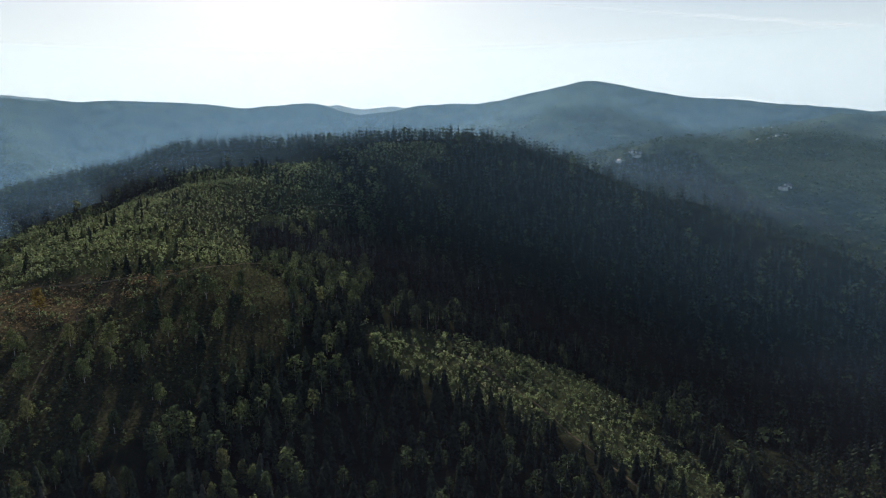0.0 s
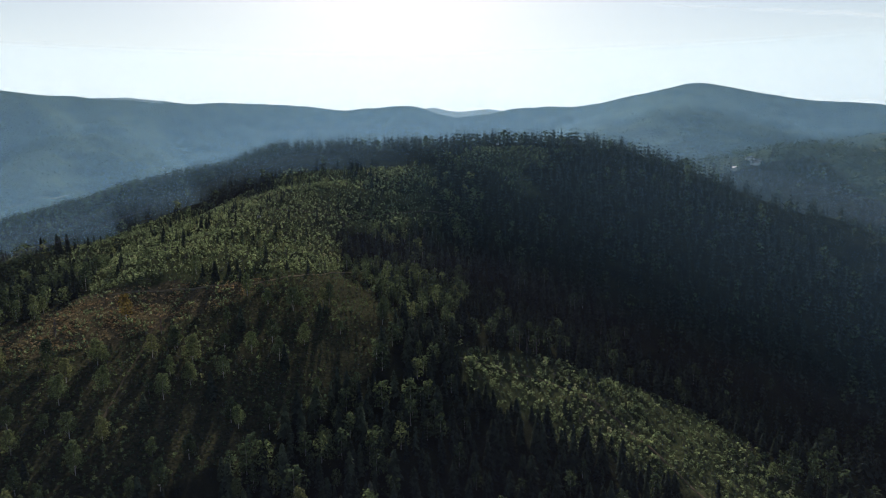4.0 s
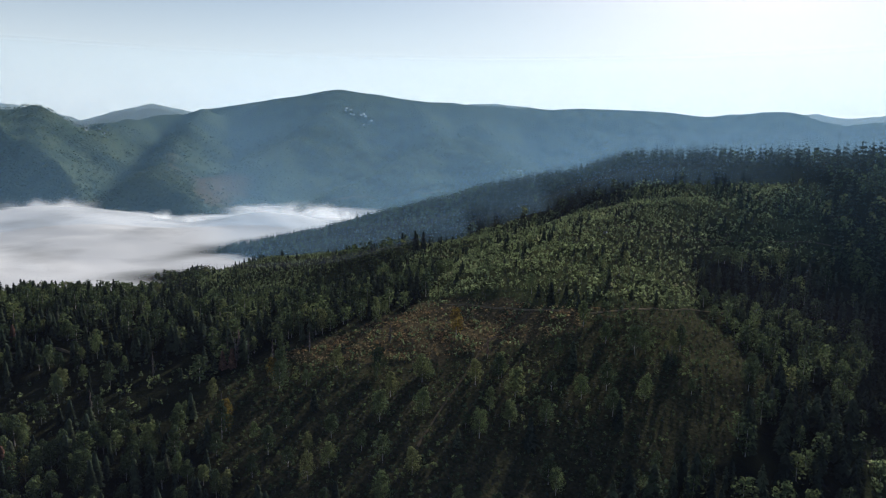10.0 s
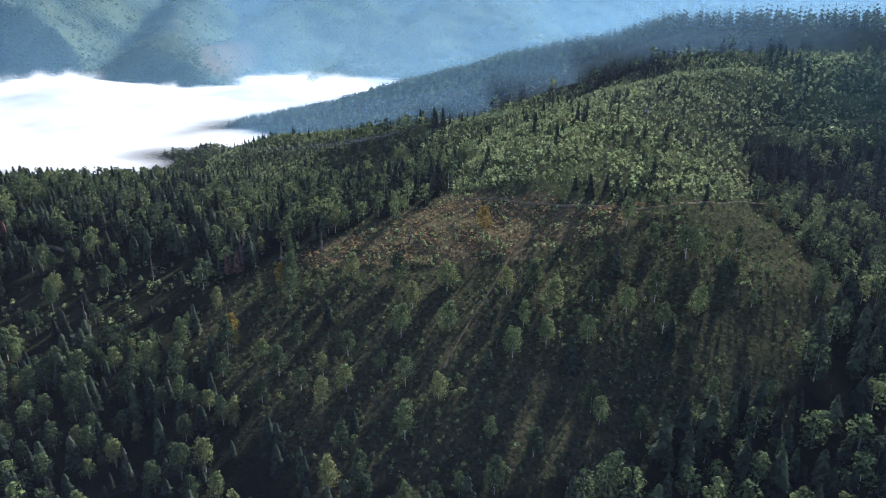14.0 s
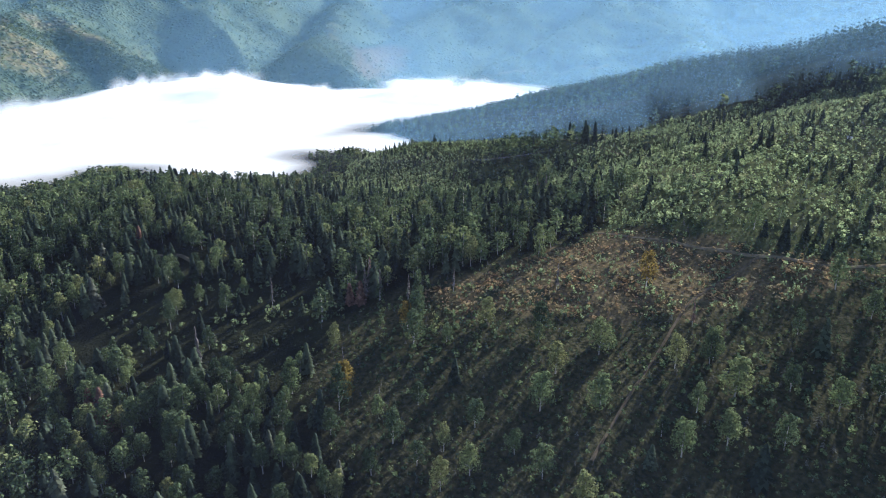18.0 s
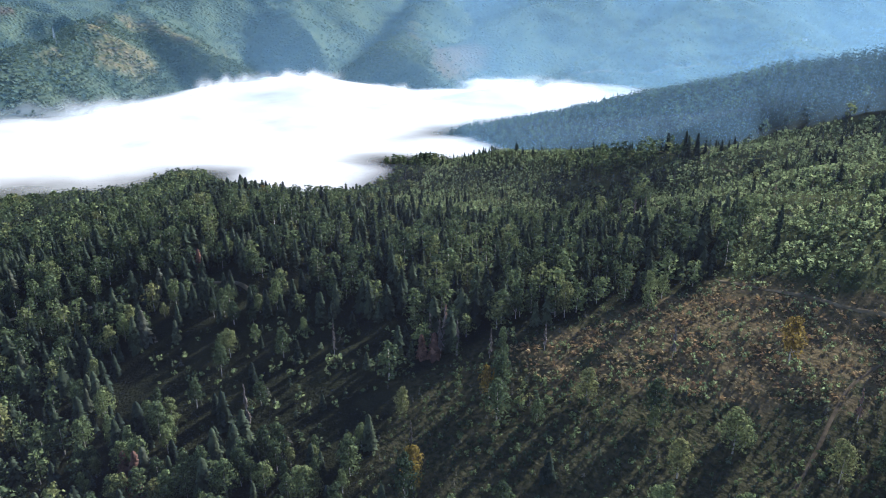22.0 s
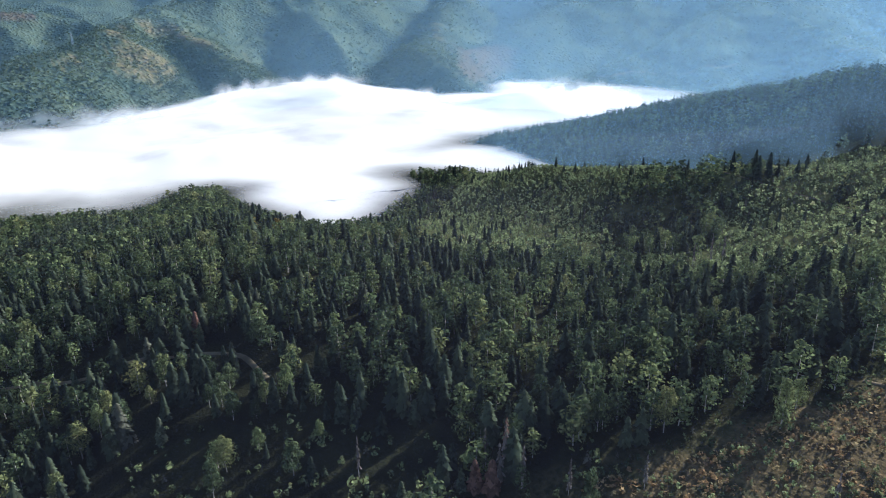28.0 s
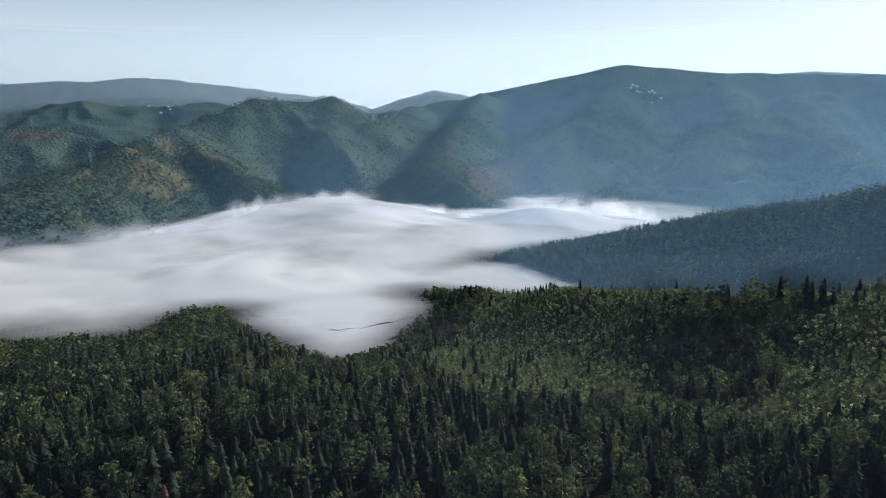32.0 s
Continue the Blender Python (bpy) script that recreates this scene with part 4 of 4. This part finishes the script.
for i, (strength, nodes) in enumerate(VEILS):
    p = path_points(nodes, 60.0 if i in (4, 5) else 25.0)
    zs = np.linspace(-340, 560, 24)
    PX, Z = np.meshgrid(p[:, 0], zs)
    PY, _ = np.meshgrid(p[:, 1], zs)
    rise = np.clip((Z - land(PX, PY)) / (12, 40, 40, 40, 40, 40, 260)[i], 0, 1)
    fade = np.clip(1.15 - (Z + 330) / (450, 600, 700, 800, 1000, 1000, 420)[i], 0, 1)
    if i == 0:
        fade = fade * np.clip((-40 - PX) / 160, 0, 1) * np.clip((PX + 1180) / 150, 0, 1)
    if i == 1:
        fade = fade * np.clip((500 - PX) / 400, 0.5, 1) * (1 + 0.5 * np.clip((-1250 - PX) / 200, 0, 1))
    # denser on the sunward side, to put the sun's glow into the veils
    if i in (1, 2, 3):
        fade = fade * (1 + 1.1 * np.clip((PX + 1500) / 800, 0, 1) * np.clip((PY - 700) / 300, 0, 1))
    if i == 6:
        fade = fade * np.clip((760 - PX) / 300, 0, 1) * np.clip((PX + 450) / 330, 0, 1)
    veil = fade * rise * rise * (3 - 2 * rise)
    k = np.arange(PX.size).reshape(PX.shape)
    quads = np.stack([k[:-1, :-1], k[:-1, 1:], k[1:, 1:], k[1:, :-1]], -1).reshape(-1, 4)
    tri = np.concatenate([quads[:, [0, 1, 2]], quads[:, [0, 2, 3]]])
    me = tri_mesh("haze", np.stack([PX, PY, Z], -1).reshape(-1, 3), tri, [vapour("haze_glare", (0.66, 0.82, 0.95) if i in (4, 5) else (0.35, 0.64, 0.95), 0.0015, -0.8, 0.9, strength, 0.6)])
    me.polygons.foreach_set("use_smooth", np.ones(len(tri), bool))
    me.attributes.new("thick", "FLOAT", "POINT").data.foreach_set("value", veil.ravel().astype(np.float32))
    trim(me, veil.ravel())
    tagged(new("haze", me), "thin blue sheet standing in for morning haze and glare between the hills", "haze", kind="structure")


# the lowest haze: a thin sheet over the near slopes, following the ground, added to lift their darks like glare
hx, hy = np.arange(-860, 520, 20.0), np.arange(-120, 1000, 20.0)
HX, HY = np.meshgrid(hx, hy)
me = grid_mesh("haze", hx, hy, np.clip(height(HX, HY) + 34, -170, 40))
edge = np.clip((HX + 860) / 250, 0, 1) * np.clip((520 - HX) / 100, 0, 1) * np.clip((HY + 120) / 60, 0, 1) * np.clip((1000 - HY) / 100, 0, 1)
me.attributes.new("thick", "FLOAT", "POINT").data.foreach_set("value", edge.ravel().astype(np.float32))
me.materials.append(vapour("dark_lift_haze", (0.62, 0.66, 0.98), 0.004, -0.8, 0.9, 0.018, 0.3))
tagged(new("haze", me), "thin low sheet over the forest that lifts its darks like haze and glare", "haze", kind="structure")


# ---- small built things
def solid(name, co, faces, mat, parent=None, label=""):
    me = bpy.data.meshes.new(name)
    me.from_pydata([tuple(c) for c in co], [], faces)
    me.materials.append(mat)
    ob = new(name, me)
    ob.parent = parent
    return tagged(ob, label) if label else ob


BOX = [(0, 3, 2, 1), (4, 5, 6, 7), (0, 1, 5, 4), (1, 2, 6, 5), (2, 3, 7, 6), (3, 0, 4, 7)]


def block(x0, x1, y0, y1, z0, z1):
    return [(x, y, z) for z in (z0, z1) for x, y in ((x0, y0), (x1, y0), (x1, y1), (x0, y1))]


def cottage(name, label, category, w, d, h, roof_h, group=""):
    """Walls with a gable, a pitched roof with eaves, a door and a window."""
    base = new(name)
    tagged(base, label, category, group)
    walls = [(x, y, z) for z in (-0.8, h) for x, y in ((-w, -d), (w, -d), (w, d), (-w, d))] + [(-w, 0, h + roof_h), (w, 0, h + roof_h)]
    solid("wall", walls, [(0, 1, 5, 4), (1, 2, 6, 9, 5), (2, 3, 7, 6), (3, 0, 4, 8, 7), (0, 3, 2, 1)], WHITE, base)
    e, t = 0.35, 0.15
    for s in (-1, 1):
        p = [(-w - e, s * (d + e), h - e * roof_h / d), (w + e, s * (d + e), h - e * roof_h / d), (w + e, 0, h + roof_h), (-w - e, 0, h + roof_h)]
        solid("roof", [(x, y, z + 0.03) for x, y, z in p] + [(x, y, z + t + 0.03) for x, y, z in p], BOX, ROOF, base)
    solid("door", block(-0.45, 0.45, -d - 0.06, -d + 0.02, 0, min(2.0, h * 0.85)), BOX, DARK, base)
    solid("window", block(w * 0.45, w * 0.8, -d - 0.05, -d + 0.02, h * 0.4, h * 0.75), BOX, DARK, base)
    return base


def place(ob, x, y, turn):
    z = float(land(np.array([x]), np.array([y]))[0])
    ob.matrix_basis = Matrix.Translation((x, y, z)) @ Matrix.Rotation(radians(turn), 4, "Z")


for x, y, turn, size in ((-58, 458, 20, 1.0), (-258, 631, -15, 0.7), (-52, 843, 5, 0.8)):
    place(cottage("hut", "small white hut with a grey roof among bushes", "hut", 1.7 * size, 1.2 * size, 2.0 * size, 0.7 * size, "white huts"), x, y, turn)
HAMLETS = [(-2480, 2670, 10, 80), (-3071, 1590, 7, 110), (-1480, 2560, 5, 70), (1000, 2080, 6, 90), (358, 1270, 5, 60), (494, 1020, 2, 30), (1310, 2700, 5, 90), (-4350, 900, 6, 130)]
rs = np.random.RandomState(9)
for cx, cy, count, wide in HAMLETS:
    for _ in range(count):
        place(cottage("house", "small white house with a grey pitched roof on the far hill", "house", 5.5, 4.2, 4.0, 2.6, "far houses"), cx + rs.uniform(-wide, wide), cy + rs.uniform(-wide, wide) * 0.5, rs.uniform(0, 180))


def lattice_mast(x, y, tall):
    """A tapering steel mast: four legs, rings of braces, a whip on top."""
    base = new("lattice_mast")
    tagged(base, "tall pale steel lattice mast on a wooded hill", "mast")
    z0 = float(land(np.array([x]), np.array([y]))[0]) - 1.0
    base.matrix_basis = Matrix.Translation((x, y, z0))

    def bar(name, p, q, r):
        p, q = Vector(p), Vector(q)
        t = (q - p).normalized()
        n_ = t.orthogonal().normalized() * r
        b_ = t.cross(n_)
        co = [c + a for c in (p, q) for a in (n_, b_, -n_, -b_)]
        solid(name, co, [(0, 1, 5, 4), (1, 2, 6, 5), (2, 3, 7, 6), (3, 0, 4, 7), (3, 2, 1, 0), (4, 5, 6, 7)], STEEL, base)

    def corner(k, z):
        r = 2.6 - 1.9 * z / tall
        return (r * (1, -1, -1, 1)[k % 4], r * (1, 1, -1, -1)[k % 4], z)

    for k in range(4):
        bar("leg", corner(k, 0), corner(k, tall), 0.28)
    for j in range(8):
        a, c = tall * j / 8, tall * (j + 1) / 8
        for k in range(4):
            bar("brace", corner(k, a), corner(k + 1, c), 0.14)
    bar("whip", (0, 0, tall - 1), (0, 0, tall + 6), 0.18)


lattice_mast(-2174, 374, 38)

# ---- thin trails high in the sky
for a, c, width in (((700, 4440, 778), (2322, 3796, 521), 22),):
    a, c = Vector(a), Vector(c)
    side = (c - a).normalized().cross(Vector((0, 1, 0))).normalized()
    co = []
    for k in range(41):
        q = a.lerp(c, k / 40) + side * 5 * math.sin(k * 0.9)
        w = width * (0.3 + 0.7 * k / 40)
        co += [q - side * w, q, q + side * w]
    idx = np.arange(123).reshape(41, 3)
    quads = np.stack([idx[:-1, :-1], idx[:-1, 1:], idx[1:, 1:], idx[1:, :-1]], -1).reshape(-1, 4)
    me = tri_mesh("contrail", np.array(co), np.concatenate([quads[:, :3], quads[:, [0, 2, 3]]]), [vapour("ice_cloud", (0.95, 0.96, 0.98), 0.006, 0.1, 0.8, 0.28, 0.6)])
    me.attributes.new("thick", "FLOAT", "POINT").data.foreach_set("value", np.tile([0.0, 1.0, 0.0], 41).astype(np.float32))
    tagged(new("contrail", me), "faint white trail of ice cloud in the sky", "contrail", kind="structure")
